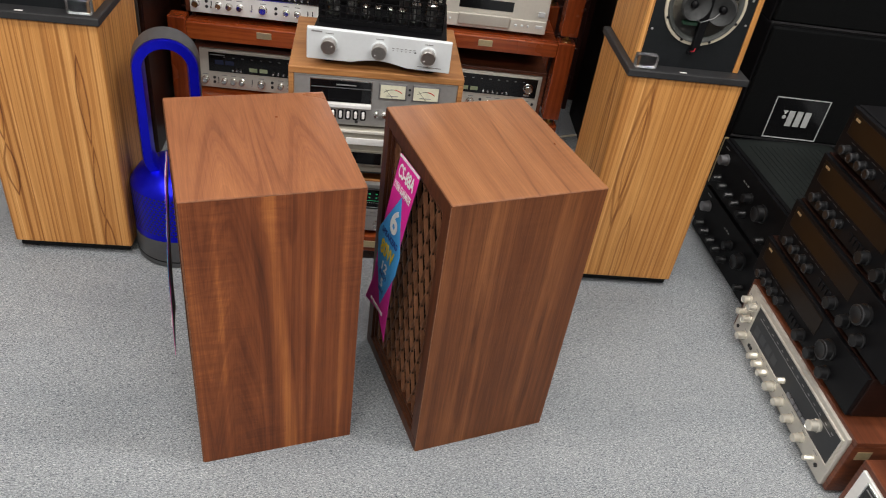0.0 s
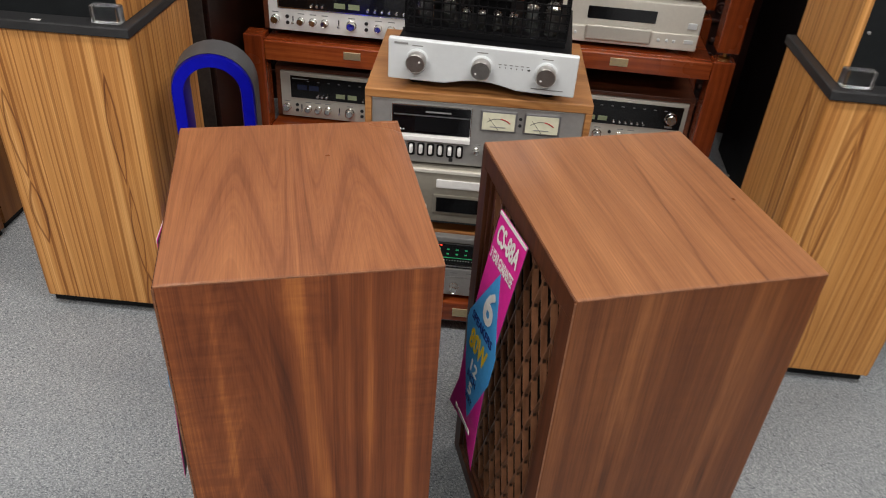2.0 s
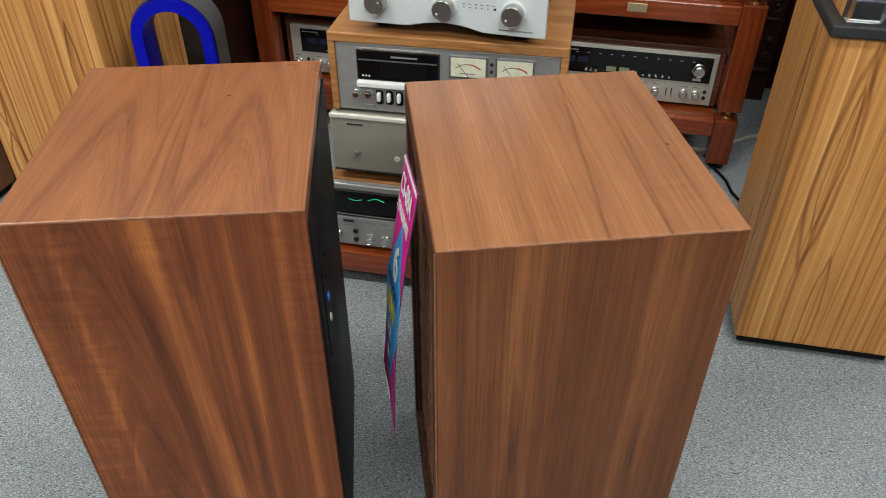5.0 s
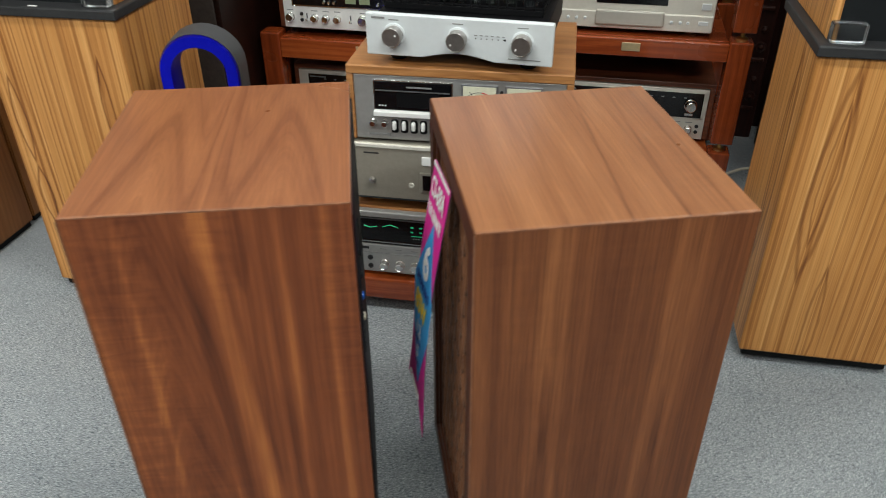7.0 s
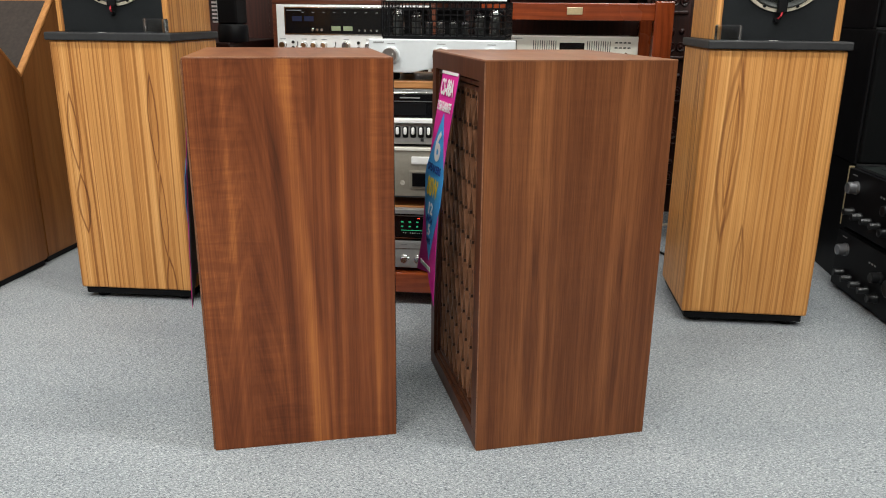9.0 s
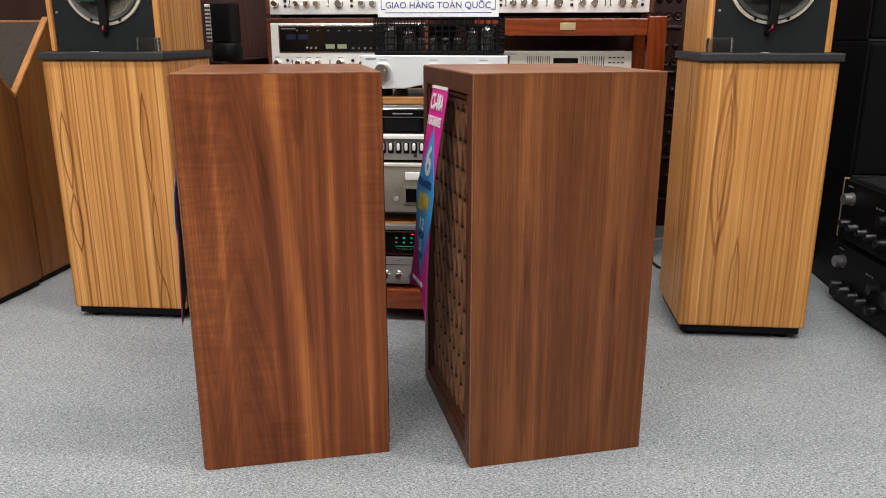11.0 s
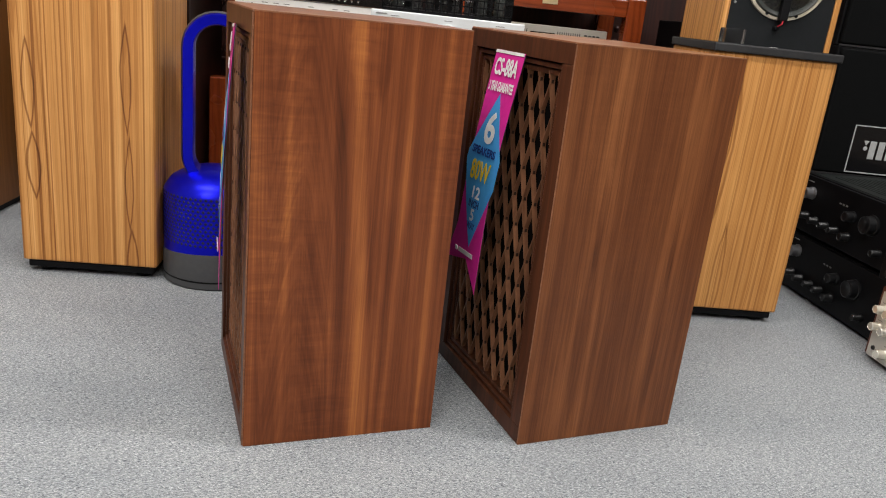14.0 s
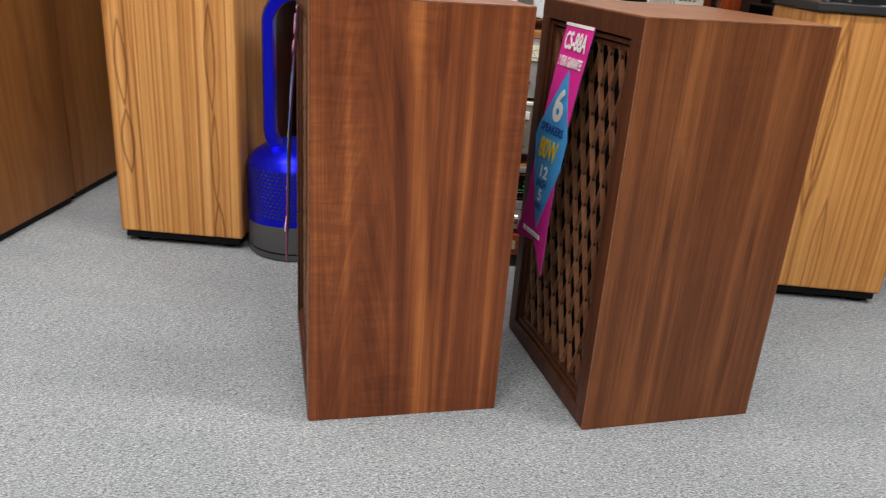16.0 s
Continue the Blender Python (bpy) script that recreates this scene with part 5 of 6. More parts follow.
def tube_amplifier(m):
    u = thing("tube_amplifier", m @ pose(0, 0, 0.0145), "silver tube amplifier with a black wire cage on a wooden case", "amplifier")
    w, d = 0.357, 0.30
    # front plate with an arched lower edge
    pts = [(0.0, 0.006)] + [(0.015 + 0.1 * k / 4, 0.006) for k in range(1, 5)]
    pts = [(0.0, 0.004), (0.11, 0.005)]
    pts += [(0.11 + 0.137 * k / 12, 0.005 + 0.011 * math.sin(math.pi * k / 12)) for k in range(1, 12)]
    pts += [(0.247, 0.005), (w, 0.004), (w, 0.084), (0.0, 0.084)]
    plate = part("front_plate", prism(pts, 0.0, 0.014, 0.0025), silver_white, u, "satin silver front plate")
    part("chassis", block(0.014, w - 0.014, 0.0142, d, 0.018, 0.078, 0.003), black_satin, u)
    for x in (0.056, 0.179, 0.300):
        ring = smooth(part("knob_ring", lathe([(0.0215, 0.0), (0.0215, 0.003), (0.019, 0.004), (0.0, 0.0042)], 32, "y", None, (x, 0.0, 0.046)), silver_white, plate), 40)
        smooth(part("knob", lathe([(0.0185, 0.003), (0.0185, 0.022), (0.017, 0.024), (0.0165, 0.0232), (0.0, 0.0232)], 40, "y", None, (x, 0.0, 0.046)), spun_metal, ring, "brushed round knob"), 40)
        part("pointer", lathe([(0.002, 0.0233), (0.0018, 0.0243)], 10, "y", None, (x + (0.008 if x < 0.1 else -0.009), 0.0, 0.046 + (0.004 if x < 0.1 else -0.006))), tag_white, ring)
        bars(plate, x - 0.010, x + 0.010, 0.0735, 0.0016, grey_ink, -0.0003)
    for k in range(6):
        part("lamp", lathe([(0.0012, 0), (0.001, 0.0008)], 8, "y", None, (0.213 + 0.0105 * k, 0, 0.049)), dark_ink, plate)
        bars(plate, 0.210 + 0.0105 * k, 0.2155 + 0.0105 * k, 0.055, 0.0014, grey_ink, -0.0003)
    part("sensor", lathe([(0.0022, 0), (0.002, 0.0008)], 10, "y", None, (0.268, 0, 0.049)), dark_ink, plate)
    bars(plate, 0.012, 0.038, 0.076, 0.0035, grey_ink, -0.0003)
    bars(plate, 0.275, 0.335, 0.015, 0.0016, grey_ink, -0.0003)
    for fx in (0.05, w - 0.05):
        for fy in (0.05, d - 0.05):
            part("foot", lathe([(0.015, -0.0145), (0.017, -0.011), (0.017, 0.0185)], 16, "z", None, (fx, fy, 0)), black_satin, u)
    # wire cage
    x0, x1, y0, y1, z0, z1 = 0.022, w - 0.028, 0.055, 0.27, 0.0785, 0.172
    part("cage_base", block(x0, x1, y0, y1, z0, z0 + 0.012, 0.001), black_satin, u, "black cage rim")
    wires = bmesh.new()
    r = 0.0013

    def rod(a, b):
        lo = [min(p, q) - r for p, q in zip(a, b)]
        hi = [max(p, q) + r for p, q in zip(a, b)]
        block(lo[0], hi[0], lo[1], hi[1], lo[2], hi[2], 0.0, wires)
    nx, ny, nz = 18, 12, 6
    for i in range(nx + 1):
        x = x0 + (x1 - x0) * i / nx
        rod((x, y0, z0 + 0.01), (x, y0, z1))
        rod((x, y1, z0 + 0.01), (x, y1, z1))
        rod((x, y0, z1), (x, y1, z1))
    for k in range(1, nz + 1):
        z = z0 + (z1 - z0) * k / nz
        for y in (y0, y1):
            rod((x0, y, z), (x1, y, z))
        for x in (x0, x1):
            rod((x, y0, z), (x, y1, z))
    for j in range(ny + 1):
        y = y0 + (y1 - y0) * j / ny
        rod((x0, y, z1), (x1, y, z1))
        for x in (x0, x1):
            rod((x, y, z0 + 0.01), (x, y, z1))
    tagged(part("wire_mesh", wires, black_satin, u, "black wire mesh cage"), kind="stuff")
    # tubes and transformers inside
    for x, y, rad, tall in ((0.055, 0.09, 0.016, 0.07), (0.10, 0.10, 0.014, 0.062), (0.135, 0.085, 0.010, 0.042), (0.165, 0.085, 0.010, 0.042), (0.195, 0.085, 0.010, 0.042), (0.225, 0.085, 0.010, 0.042), (0.26, 0.10, 0.014, 0.062), (0.30, 0.09, 0.016, 0.07)):
        g = smooth(part("tube", lathe([(rad * 0.8, 0.088), (rad, 0.095), (rad, 0.088 + tall * 0.8), (rad * 0.6, 0.088 + tall * 0.95), (0.0, 0.088 + tall)], 16, "z", None, (x, y, 0)), tube_glass, u, "glass tube"), 60)
        part("plate_structure", lathe([(rad * 0.55, 0.09), (rad * 0.55, 0.088 + tall * 0.7), (rad * 0.2, 0.088 + tall * 0.72)], 10, "z", None, (x, y, 0)), grey_rubber, g)
        part("getter", lathe([(rad * 0.75, 0.088 + tall * 0.76), (rad * 0.45, 0.088 + tall * 0.86), (0.0, 0.088 + tall * 0.88)], 12, "z", None, (x, y, 0)), chrome, g, "silvered top")
    for x in (0.04, 0.14, 0.24):
        part("transformer", block(x, x + 0.075, 0.165, 0.255, 0.0906, 0.155, 0.004), black_satin, u, "black transformer cover")
    return u


def sign_board(m):
    s = thing("sign_board", m, "white plastic sign with blue and red writing, leaning on a cage", "sign")
    w, h = 0.302, 0.215
    part("board", block(0, w, 0, 0.003, 0, h, 0.001), board_white, s)
    bm = bmesh.new()
    for z in (0.010, h - 0.0116):
        block(0.018, w - 0.018, -0.0008, 0.0004, z, z + 0.0016, 0, bm)
    for x in (0.008, w - 0.0096):
        block(x, x + 0.0016, -0.0008, 0.0004, 0.020, h - 0.020, 0, bm)
    for x, z in ((0.008, 0.018), (w - 0.0196, 0.018), (0.008, h - 0.0196), (w - 0.0196, h - 0.0196)):
        block(x, x + 0.0116, -0.0008, 0.0004, z, z + 0.0016, 0, bm)
    part("border", bm, ink_blue, s, "thin blue border")
    lettering("lettering", "GIAO HÀNG TOÀN QUỐC", 0.022, ink_blue, s, (w / 2, -0.0008, 0.028), 0.262, "blue capital letters")
    # numbers and the shop's name as bars
    for z, x0, x1 in ((0.056, 0.085, 0.225), (0.080, 0.085, 0.225)):
        n = 10
        for k in range(n):
            x = x0 + (x1 - x0) * k / n
            part("bar", block(x, x + 0.0105, -0.0012, 0.0002, z - 0.007, z + 0.007), ink_blue, s)
    for k in range(11):
        x = 0.108 + 0.0165 * k
        part("bar", block(x, x + 0.0125, -0.0012, 0.0002, 0.105, 0.132), ink_red, s)
    part("emblem", tube([(0.085 - 0.055 * math.cos(a), -0.0005, 0.150 - 0.036 * math.sin(a)) for a in [math.radians(-30 + 200 * k / 16) for k in range(17)]], 0.004, 6), ink_blue, s, "blue curved emblem")
    return s


def dvd_player(m):
    u = thing("disc_player", m, "champagne disc player with a raised tray door on the rack", "disc player")
    w, h, d = 0.43, 0.134, 0.30
    part("body", block(0.003, w - 0.003, 0.014, d, 0.014, h - 0.002, 0.003), champagne, u)
    panel = part("front_panel", block(0, w, 0.0, 0.0138, 0.012, h, 0.004, None, 3), champagne, u)
    part("lower_lip", block(0.002, w - 0.002, -0.006, 0.0, 0.014, 0.058, 0.003), champagne, panel)
    part("tray_door", block(0.130, 0.305, -0.014, -0.0055, 0.024, 0.064, 0.005, None, 3), silver_warm, panel, "bright tray door")
    part("display", block(0.130, 0.310, -0.0015, 0.001, 0.078, 0.110), black_gloss, panel, "black display window")
    part("button", block(0.395, 0.418, -0.005, 0.001, 0.072, 0.088, 0.001), silver_white, panel)
    part("button", block(0.392, 0.416, -0.009, -0.005, 0.034, 0.044, 0.001), silver_white, panel)
    part("button", block(0.012, 0.036, -0.009, -0.005, 0.034, 0.044, 0.001), silver_white, panel)
    for x in (0.060, 0.082, 0.104, 0.325, 0.347, 0.366):
        part("button", lathe([(0.004, 0.005), (0.004, 0.009), (0.003, 0.010)], 12, "y", None, (x, 0, 0.038)), silver_white, panel)
    bars(panel, 0.02, 0.06, 0.122, 0.003, grey_ink, -0.0003)
    for fx in (0.05, w - 0.05):
        for fy in (0.05, d - 0.05):
            part("foot", lathe([(0.016, 0.0), (0.018, 0.002), (0.018, 0.0145)], 16, "z", None, (fx, fy, 0)), champagne, u)
    return u


def cd_player(m):
    u = thing("disc_player", m, "slim champagne disc player with ribbed front on another player", "disc player")
    w, h, d = 0.44, 0.082, 0.29
    part("body", block(0.003, w - 0.003, 0.012, d, 0.012, h - 0.002, 0.003), champagne, u)
    panel = part("front_panel", block(0, w, 0.0, 0.0118, 0.010, h, 0.003), champagne, u)
    part("display", block(0.190, 0.270, -0.0015, 0.001, 0.032, 0.060, 0.001), black_gloss, panel, "black display window")
    for x0 in (0.105, 0.278):
        for k in range(11):
            x = x0 + 0.0072 * k
            part("rib", block(x, x + 0.0022, -0.0012, 0.001, 0.026, 0.066), dark_ink, panel)
    for k in range(4):
        for z in (0.062, 0.046):
            part("button", block(0.366 + 0.0135 * k, 0.375 + 0.0135 * k, -0.002, 0.001, z - 0.002, z + 0.002), dark_ink, panel)
    part("jack", lathe([(0.004, 0), (0.004, 0.002), (0.002, 0.0025)], 12, "y", None, (0.372, 0, 0.026)), dark_ink, panel)
    knob(panel, 0.402, 0.026, 0.005, chrome, 0.0, 0.010)
    bars(panel, 0.03, 0.07, 0.072, 0.0025, grey_ink, -0.0003)
    for fx in (0.05, w - 0.05):
        for fy in (0.05, d - 0.05):
            part("foot", lathe([(0.016, 0.0), (0.020, 0.002), (0.020, 0.0125)], 16, "z", None, (fx, fy, 0)), champagne, u)
    return u


base_rack()
tuner(pose(-0.228, 1.768, 0.0882, 0, 0, 1.5))
silver_player(pose(-0.215, 1.778, 0.2604, 0, 0, 2))
cassette_deck(pose(-0.207, 1.785, 0.4116, 0, 0, 3))
tube_amplifier(pose(-0.165, 1.800, 0.5718, 0, 0, -1.5))
sign_board(pose(-0.138, 1.885, 0.7602, -3, 0, 0))
dvd_player(pose(0.122, 2.475, 0.4522))
cd_player(pose(0.122, 2.50, 0.5864))


# ---- black units and loudspeakers along the right side ----
def black_unit(m, w, h, d, label, case=None, face=None, layout=0, top_vents=False):
    u = thing("black_amplifier", m, label, "amplifier", "black hi-fi units")
    case = case or black_satin
    face = face or black_gloss
    part("case", block(0, w, 0.012, d, 0.008, h, 0.003), case, u)
    panel = part("front_panel", block(0.001, w - 0.001, 0.0, 0.0118, 0.010, h - 0.003, 0.002), face, u)
    if top_vents:
        for k in range(14):
            part("vent_rib", block(0.05, w - 0.05, 0.06 + 0.018 * k, 0.067 + 0.018 * k, h + 0.0002, h + 0.0025, 0.0008), amp_top, u)
        part("top_plate", block(0.012, w - 0.012, 0.024, d - 0.012, h - 0.001, h + 0.0012), amp_top, u)
        part("edge_trim", block(0, 0.006, -0.001, 0.012, 0.010, h + 0.001, 0.0008), badge_brass, u, "thin brass edge")
    if layout == 0:
        for x, z, r in ((0.06, 0.72, 0.016), (0.33, 0.62, 0.024), (0.25, 0.62, 0.014), (0.06, 0.34, 0.010), (0.105, 0.32, 0.010), (0.155, 0.32, 0.009), (0.20, 0.32, 0.009), (0.25, 0.30, 0.011), (0.38, 0.28, 0.009)):
            knob(panel, x * w / 0.44, h * z, r, knob_black if x != 0.06 or z < 0.5 else grey_metal, 0.0, 0.026)
        for k in range(3):
            bars(panel, (0.185 + 0.014 * k) * w / 0.44, (0.193 + 0.014 * k) * w / 0.44, h * 0.74, 0.004, grey_ink, -0.0003)
        bars(panel, 0.03, 0.055, h * 0.90, 0.003, grey_ink, -0.0003)
    else:
        part("dial_window", block(0.02, w * 0.62, -0.0012, 0.001, h * 0.50, h * 0.90, 0.001), brown_glass, panel, "brown glass dial")
        bars(panel, 0.03, 0.048, h * 0.82, 0.006, badge_brass, -0.0014)
        for k in range(4):
            kx = (0.05 + 0.036 * k) * w / 0.5
            knob(panel, kx, h * 0.28, 0.011, knob_black, 0.0, 0.02)
            part("knob_ring", lathe([(0.0113, 0.0165), (0.0116, 0.0168), (0.0116, 0.0180), (0.0113, 0.0183)], 20, "y", None, (kx, 0, h * 0.28)), dull_metal, panel)
        knob(panel, w * 0.74, h * 0.62, 0.023, knob_black, 0.0, 0.024)
        part("knob_ring", lathe([(0.0228, 0.0195), (0.0234, 0.0200), (0.0234, 0.0215), (0.0228, 0.0220)], 28, "y", None, (w * 0.74, 0, h * 0.62)), dull_metal, panel)
        for k in range(3):
            knob(panel, w * (0.55 + 0.12 * k), h * 0.25, 0.015, knob_black, 0.0, 0.022)
        for k in range(5):
            part("button", block(w * 0.40 + 0.016 * k, w * 0.40 + 0.016 * k + 0.012, -0.004, 0.0, h * 0.20, h * 0.34, 0.001), black_satin, panel)
        for k in range(6):
            bars(panel, w * 0.10 + 0.03 * k, w * 0.10 + 0.018 + 0.03 * k, h * 0.44, 0.0012, dull_metal, -0.0003)
    for fx in (0.05, w - 0.05):
        for fy in (0.05, d - 0.05):
            part("foot", lathe([(0.013, 0.0), (0.014, 0.002), (0.014, 0.0085)], 14, "z", None, (fx, fy, 0)), black_satin, u)
    return u


knob_pale = plain("knob_pale", (0.86, 0.82, 0.72, 1), 0.25, 0.7, 0.03)
knob_black = plain("knob_black", (0.010, 0.010, 0.011, 1), 0.35, 0.2)
window_grey = plain("window_grey", (0.018, 0.019, 0.021, 1), 0.3, coat=0.1)
meter_dim = plain("meter_dim", (0.045, 0.048, 0.055, 1), 0.35)


def wide_receiver(m, w, h, d):
    """A long silver receiver: four knobs in a square, a long dark window and a row of pale knobs below."""
    u = thing("stereo_receiver", m, "silver receiver in a brown wooden case on the carpet", "receiver", "receivers along the side")
    t, z0 = 0.014, 0.010
    part("case_side", block(0, t, 0.004, d, z0, h - t, 0.0015), case_wood, u)
    side = part("case_side", block(w - t, w, 0.004, d, z0, h - t, 0.0015), case_wood, u)
    part("sticker", block(w + 0.0002, w + 0.001, 0.02, 0.055, h - 0.055, h - 0.03), badge_brass, side, "small pale sticker")
    part("case_top", block(0, w, 0.004, d, h - t, h, 0.002), case_wood, u)
    part("chassis", block(t, w - t, 0.02, d - 0.005, z0, h - t - 0.001), black_matt, u)
    panel = part("front_panel", block(t + 0.001, w - t - 0.001, -0.004, 0.02, z0 + 0.001, h - t + 0.006, 0.002), silver_warm, u)
    pw, ph, px, pz, y = w - 2 * t, h - t - z0 + 0.004, t, z0, -0.004
    # window frame, glass and what shows behind it
    x0, x1, wz0, wz1 = px + 0.14 * pw, px + 0.975 * pw, pz + 0.36 * ph, pz + 0.90 * ph
    for box in ((x0 - 0.005, x1 + 0.005, wz1, wz1 + 0.005), (x0 - 0.005, x1 + 0.005, wz0 - 0.005, wz0), (x0 - 0.005, x0, wz0, wz1), (x1, x1 + 0.005, wz0, wz1)):
        part("window_trim", block(box[0], box[1], y - 0.004, y + 0.002, box[2], box[3], 0.0008), silver_warm, panel)
    win = part("dial_window", block(x0, x1, y - 0.0012, y + 0.001, wz0, wz1), window_grey, panel, "dark glass dial window")
    yy = y - 0.0014
    for k in range(4):
        xm = px + (0.175 + 0.066 * k) * pw
        part("meter", block(xm, xm + 0.05 * pw, yy - 0.0004, yy + 0.0002, wz0 + 0.012, wz0 + 0.036), meter_dim, win, "dim meter")
    for k in range(14):
        xm = x0 + 0.03 + 0.029 * k
        bars(win, xm, xm + 0.008, wz1 - 0.016, 0.0018, grey_ink, yy, "scale_mark")
    bars(win, x0 + 0.02, x1 - 0.03, wz1 - 0.024, 0.0008, grey_ink, yy, "scale_line")
    for k in range(5):
        xm = px + (0.585 + 0.037 * k) * pw
        part("button", block(xm, xm + 0.016, yy - 0.004, yy, wz0 + 0.006, wz0 + 0.015, 0.001), grey_metal, win)
    knob(panel, px + 0.52 * pw, wz0 + 0.018, 0.008, knob_pale, yy, 0.020)
    knob(panel, px + 0.83 * pw, pz + 0.64 * ph, 0.0145, knob_pale, yy, 0.026)
    for fu, fv in ((0.034, 0.76), (0.034, 0.49), (0.097, 0.76), (0.097, 0.49)):
        knob(panel, px + fu * pw, pz + fv * ph, 0.0105, knob_pale, y, 0.022)
        bars(panel, px + fu * pw - 0.008, px + fu * pw + 0.008, pz + fv * ph + 0.015, 0.0018, grey_ink, y - 0.0002)
    for fu, rad in ((0.117, 0.0115), (0.266, 0.010), (0.324, 0.010), (0.383, 0.010), (0.473, 0.013), (0.571, 0.0115), (0.674, 0.0115), (0.784, 0.0115), (0.894, 0.007)):
        knob(panel, px + fu * pw, pz + 0.17 * ph, rad, knob_pale, y, 0.024)
        bars(panel, px + fu * pw - 0.008, px + fu * pw + 0.008, pz + 0.28 * ph, 0.0016, grey_ink, y - 0.0002)
    for fu in (0.040, 0.93, 0.19, 0.21):
        part("jack", lathe([(0.0055, 0.0), (0.0055, 0.003), (0.003, 0.0035), (0.003, 0.001)], 14, "y", None, (px + fu * pw, y, pz + 0.16 * ph)), dark_ink, panel)
    for fx in (0.05, w - 0.05):
        for fy in (0.05, d - 0.05):
            part("foot", lathe([(0.013, 0.0), (0.014, 0.002), (0.014, 0.0105)], 14, "z", None, (fx, fy, 0)), black_satin, u)
    return u


AMPS = pose(1.103, 2.095, 0, 0, 0, -85.5)
black_unit(AMPS, 0.44, 0.172, 0.36, "black amplifier with many knobs on the carpet", face=black_satin, layout=0)
black_unit(AMPS @ pose(0, 0, 0.1722), 0.44, 0.172, 0.36, "black amplifier with many knobs and a vented top", face=black_satin, layout=0, top_vents=True)
RIGHT = pose(1.078, 1.594, 0, 0, 0, -87.1)
wide_receiver(RIGHT, 0.558, 0.178, 0.40)
black_unit(RIGHT @ pose(-0.03, 0.006, 0.1782), 0.52, 0.128, 0.36, "black receiver in a dark rosewood case", dark_case, black_satin, 1)
black_unit(RIGHT @ pose(0.0, 0.014, 0.3064), 0.52, 0.140, 0.36, "black amplifier with a brown glass dial", dark_case, black_satin, 1)
black_unit(RIGHT @ pose(0.01, 0.022, 0.4466), 0.52, 0.140, 0.36, "black amplifier with a brown glass dial in a stack", dark_case, black_satin, 1)
black_unit(RIGHT @ pose(0.02, 0.032, 0.5868), 0.50, 0.130, 0.36, "black amplifier near the top of a stack", black_satin, black_satin, 1)
receiver(pose(1.115, 1.005, 0, 0, 0, -87.1), 0.50, 0.165, 0.36, "silver receiver in a brown case at the end of the row", group="receivers along the side")


def big_black_speaker(m, w, h, d, label, logo):
    s = thing("studio_loudspeaker", m, label, "loudspeaker", "large black loudspeakers")
    part("cabinet", block(0, w, 0.02, d, 0.0, h, 0.004), black_satin, s)
    part("grille", block(0.006, w - 0.006, 0.0, 0.0198, 0.006, h - 0.006, 0.006, None, 3), black_matt, s, "black cloth grille")
    part("trim", block(0.0, w, -0.002, 0.004, 0.0, 0.005), slab_black, s, "thin dull edge")
    if logo:
        x0, x1, z0, z1 = logo
        b = part("logo_panel", block(x0, x1, -0.003, 0.001, z0, z1, 0.001), black_gloss, s, "framed maker's panel")
        t = 0.0032
        for box in ((x0, x1, z0, z0 + t), (x0, x1, z1 - t, z1), (x0, x0 + t, z0 + t, z1 - t), (x1 - t, x1, z0 + t, z1 - t)):
            part("logo_border", block(box[0], box[1], -0.0045, -0.0028, box[2], box[3]), logo_grey, b)
        cx, cz = (x0 + x1) / 2, (z0 + z1) / 2
        for k in range(3):
            x = cx - 0.030 + 0.026 * k
            part("logo_shape", block(x, x + 0.019, -0.0045, -0.0028, cz - 0.026, cz + 0.026, 0.001), logo_grey, b)
        part("logo_dot", lathe([(0.006, 0.003), (0.006, 0.0045)], 14, "y", None, (cx - 0.042, 0, cz + 0.004)), logo_grey, b)
        part("logo_shape", prism([(cx - 0.050, cz + 0.026), (cx - 0.034, cz + 0.026), (cx - 0.042, cz + 0.013)], -0.0045, -0.0028), logo_grey, b)
    return s


JB = pose(1.128, 2.112, 0, 0, 0, -1)
plinth = tagged(part("wooden_stand", block(1.135, 1.62, 2.13, 2.55, 0.0, 0.342, 0.003), black_satin), "black box that carries a large loudspeaker", "stand")
big_black_speaker(JB @ pose(0, 0, 0.3424), 0.50, 0.36, 0.42, "large black loudspeaker with a framed badge, on a black stand", (0.095, 0.268, 0.012, 0.150))
big_black_speaker(JB @ pose(0, 0.02, 0.7026), 0.50, 0.50, 0.42, "large black loudspeaker on top of another", None)


def vented_unit(m):
    u = thing("power_unit", m, "black vented unit on a dark cabinet", "amplifier")
    part("case", block(0, 0.14, 0.008, 0.22, 0.0, 0.12, 0.003), black_satin, u)
    part("front_panel", block(0.0, 0.14, 0.0, 0.0078, 0.0, 0.12, 0.002), black_satin, u)
    for row in range(8):
        for col in range(3):
            part("slot", block(0.012 + 0.042 * col, 0.046 + 0.042 * col, -0.0012, 0.0, 0.032 + 0.010 * row, 0.036 + 0.010 * row), grey_metal, u)
    for k in range(5):
        knob(u, 0.02 + 0.025 * k, 0.014, 0.004, knob_black, 0.0, 0.008)
    return u


cab = thing("dark_cabinet", pose(0.80, 2.46, 0), "dark cabinet with a wooden edge in the corner", "cabinet")
part("body", block(0, 0.31, 0, 0.4, 0.0, 0.625, 0.004), black_satin, cab)
part("edge", block(0.292, 0.310, -0.008, -0.0002, 0.0, 0.625, 0.001), dark_case, cab, "dark wooden edge")
vented_unit(pose(0.955, 2.46, 0.625))
black_unit(pose(0.805, 2.50, 0.6252), 0.145, 0.10, 0.26, "small black unit on the dark cabinet", layout=0)

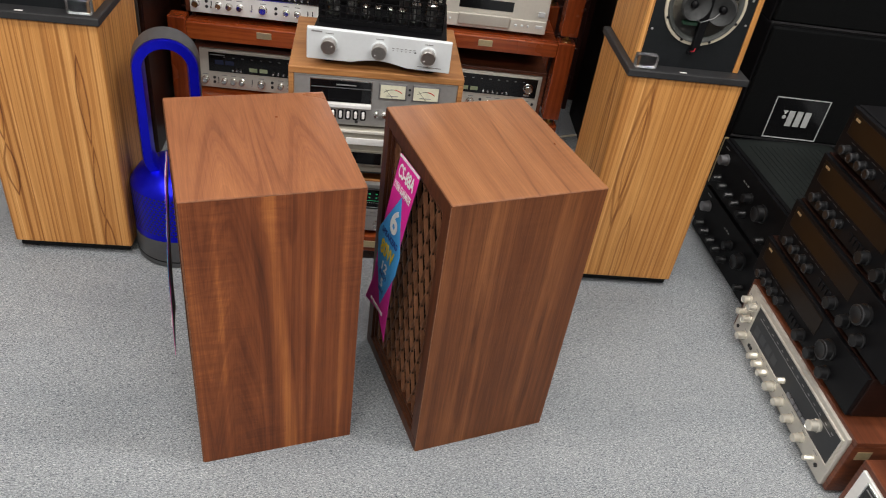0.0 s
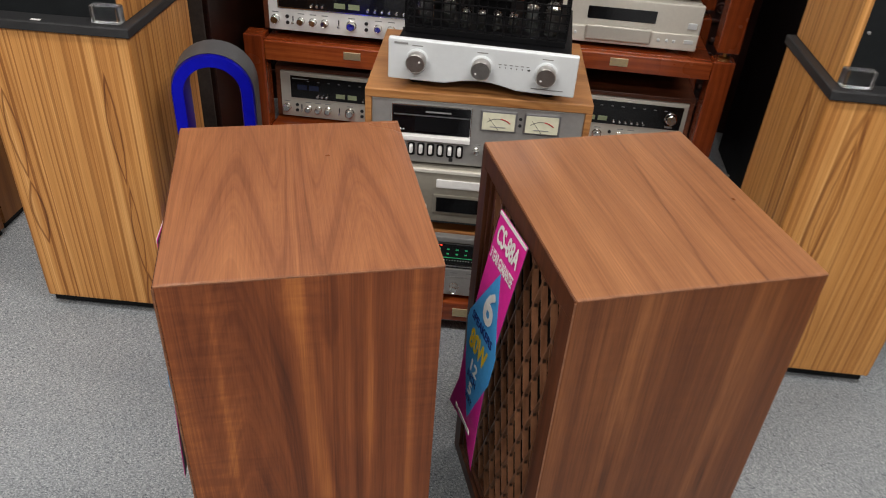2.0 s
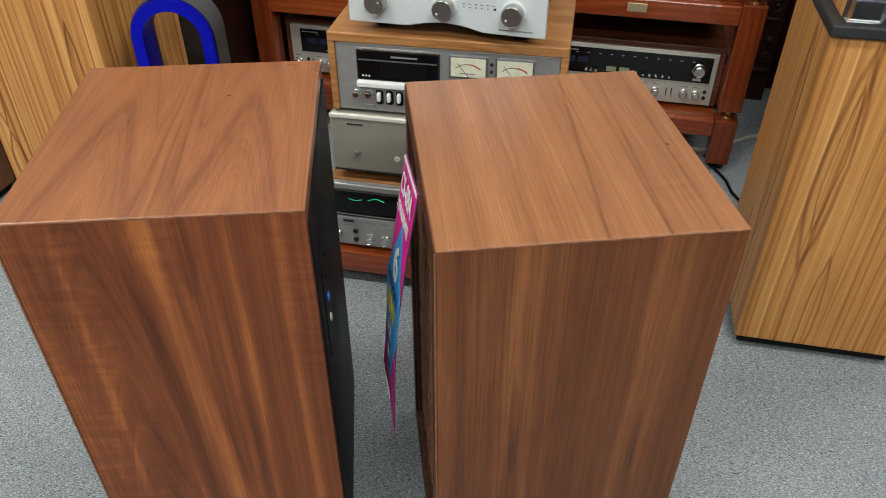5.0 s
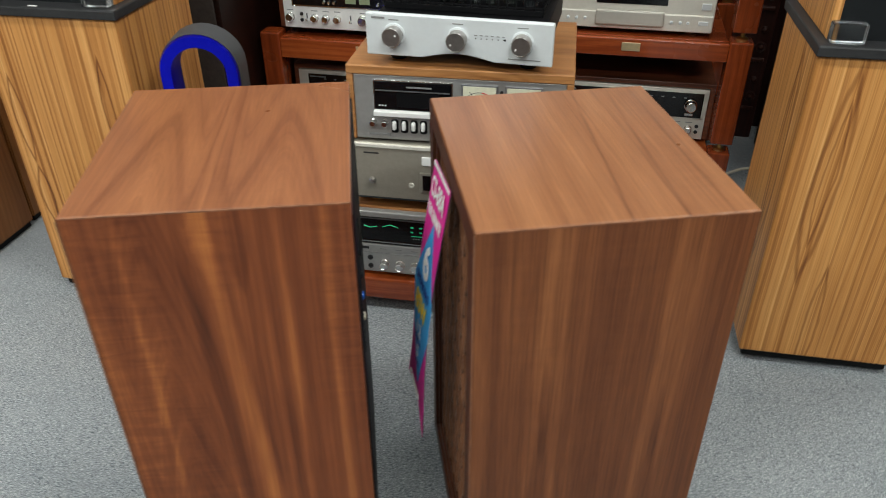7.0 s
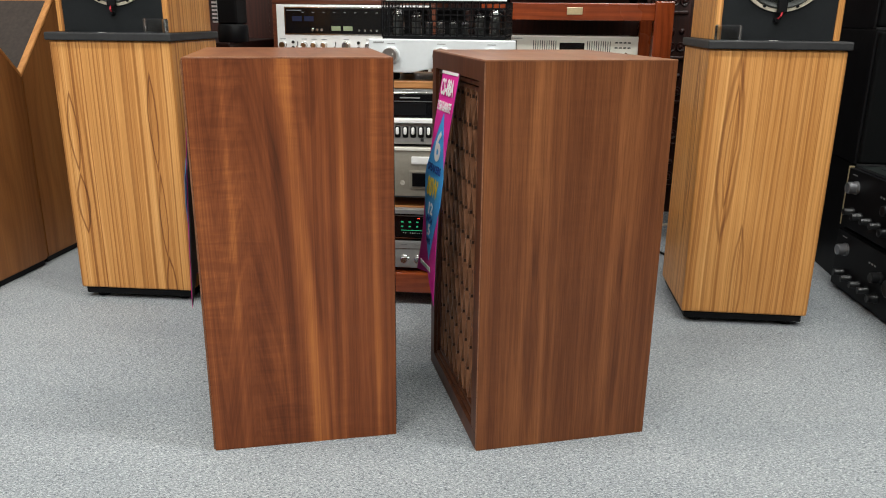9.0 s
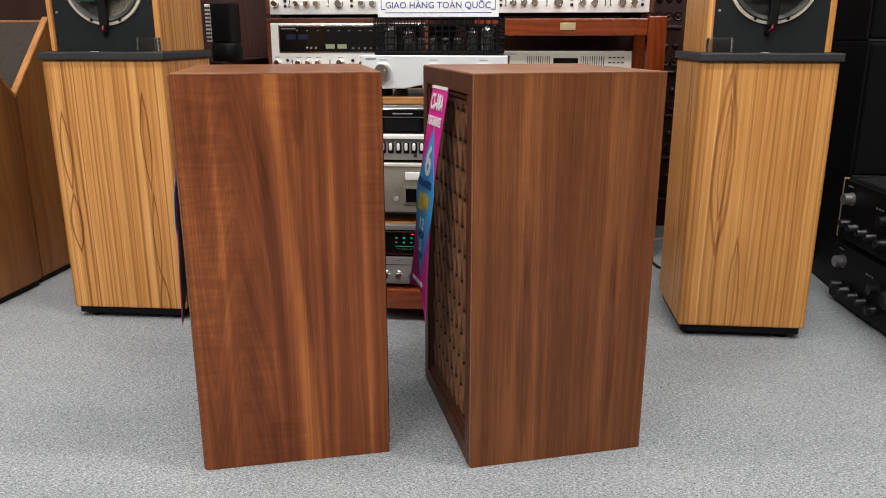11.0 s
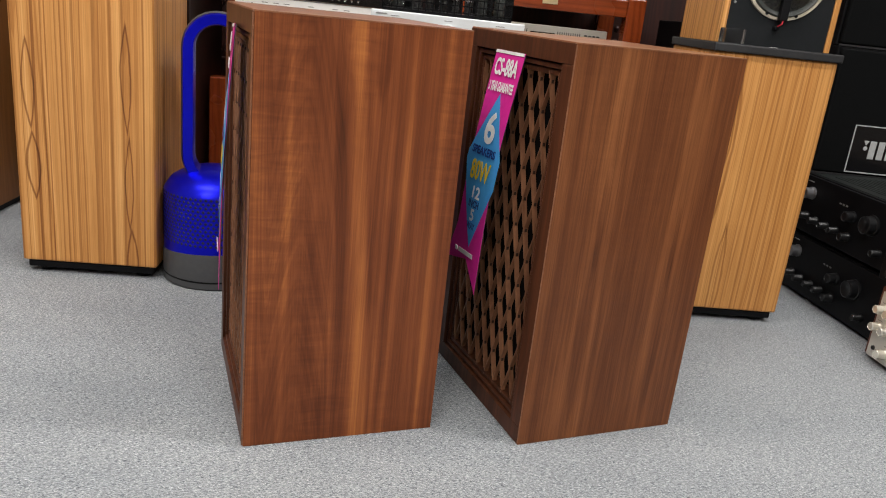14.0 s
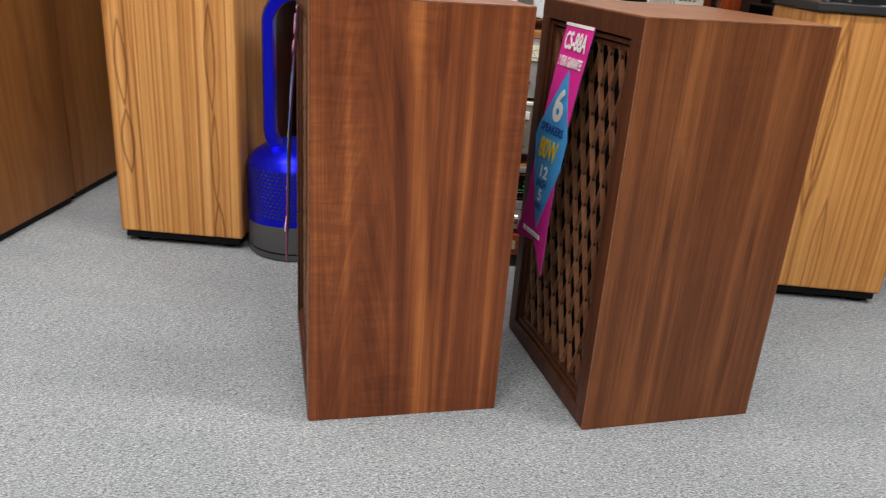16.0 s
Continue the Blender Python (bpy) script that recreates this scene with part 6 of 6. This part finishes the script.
# tall dark cabinet behind the left tower, with a small black loudspeaker on it
tall = thing("dark_cabinet", pose(-0.98, 2.22, 0, 0, 0, 3), "dark brown cabinet between tower and rack", "cabinet")
part("body", block(0, 0.285, 0, 0.5, 0.0, 0.64, 0.004), dark_case, tall)
part("front_cloth", block(0.012, 0.273, -0.006, -0.0002, 0.02, 0.62, 0.003), grille_cloth, tall, "dark cloth front")
sat = thing("desktop_speaker", pose(-0.765, 2.27, 0.64), "small black loudspeaker on a round base", "loudspeaker")
smooth(part("base", lathe([(0.045, 0.0), (0.047, 0.004), (0.047, 0.048), (0.043, 0.054)], 28, "z", None, (0.05, 0.05, 0)), black_satin, sat), 40)
part("body", block(0.018, 0.080, 0.01, 0.10, 0.0545, 0.175, 0.006, None, 3), black_satin, sat)
part("silver_grille", block(0.0, 0.0175, 0.012, 0.09, 0.058, 0.170, 0.002), silver, sat, "silver ribbed side")
for k in range(9):
    part("rib", block(-0.001, 0.0178, 0.010, 0.0118, 0.064 + 0.0115 * k, 0.069 + 0.0115 * k), dark_ink, sat)

# carved wooden screens behind the racks
def carved_panel(m, label):
    c = thing("carved_panel", m, label, "wood carving", "carved wooden panels")
    part("board", block(0, 0.16, 0, 0.03, 0, 1.5, 0.003), carved_wood, c)
    for k in range(9):
        z = 0.10 + 0.16 * k
        part("frame", block(0.012, 0.148, -0.012, 0.0, z, z + 0.012, 0.003), carved_wood, c)
        for j in range(4):
            part("rosette", lathe([(0.018, 0.0), (0.015, 0.008), (0.009, 0.006), (0.005, 0.012), (0.0, 0.013)], 10, "y", None, (0.03 + 0.034 * j, 0, z + 0.045)), carved_wood, c)
            part("leaf", lathe([(0.012, 0.0), (0.008, 0.009), (0.0, 0.012)], 6, "y", None, (0.03 + 0.034 * j, 0, z + 0.10)), carved_wood, c)
    return c


carved_panel(pose(-0.80, 2.90, 0), "dark red-brown carved wooden panel behind the rack")
carved_panel(pose(0.63, 2.90, 0), "dark red-brown carved wooden panel beside the rack")

# cables on the floor by the rack
c1 = thing("cable", pose(0, 0, 0), "pale grey cable lying by the rack", "cable")
part("wire", tube([(0.54, 2.452, 0.05), (0.585, 2.488, 0.03), (0.65, 2.53, 0.03), (0.725, 2.596, 0.03), (0.79, 2.64, 0.02)], 0.0045, 8), cream, c1)
c2 = thing("cable", pose(0, 0, 0), "black cable lying on the carpet behind the tower", "cable")
part("wire", tube([(0.60, 2.50, 0.006), (0.625, 2.434, 0.006), (0.652, 2.379, 0.006), (0.663, 2.322, 0.006), (0.70, 2.25, 0.006), (0.76, 2.21, 0.006)], 0.004, 8), black_satin, c2)
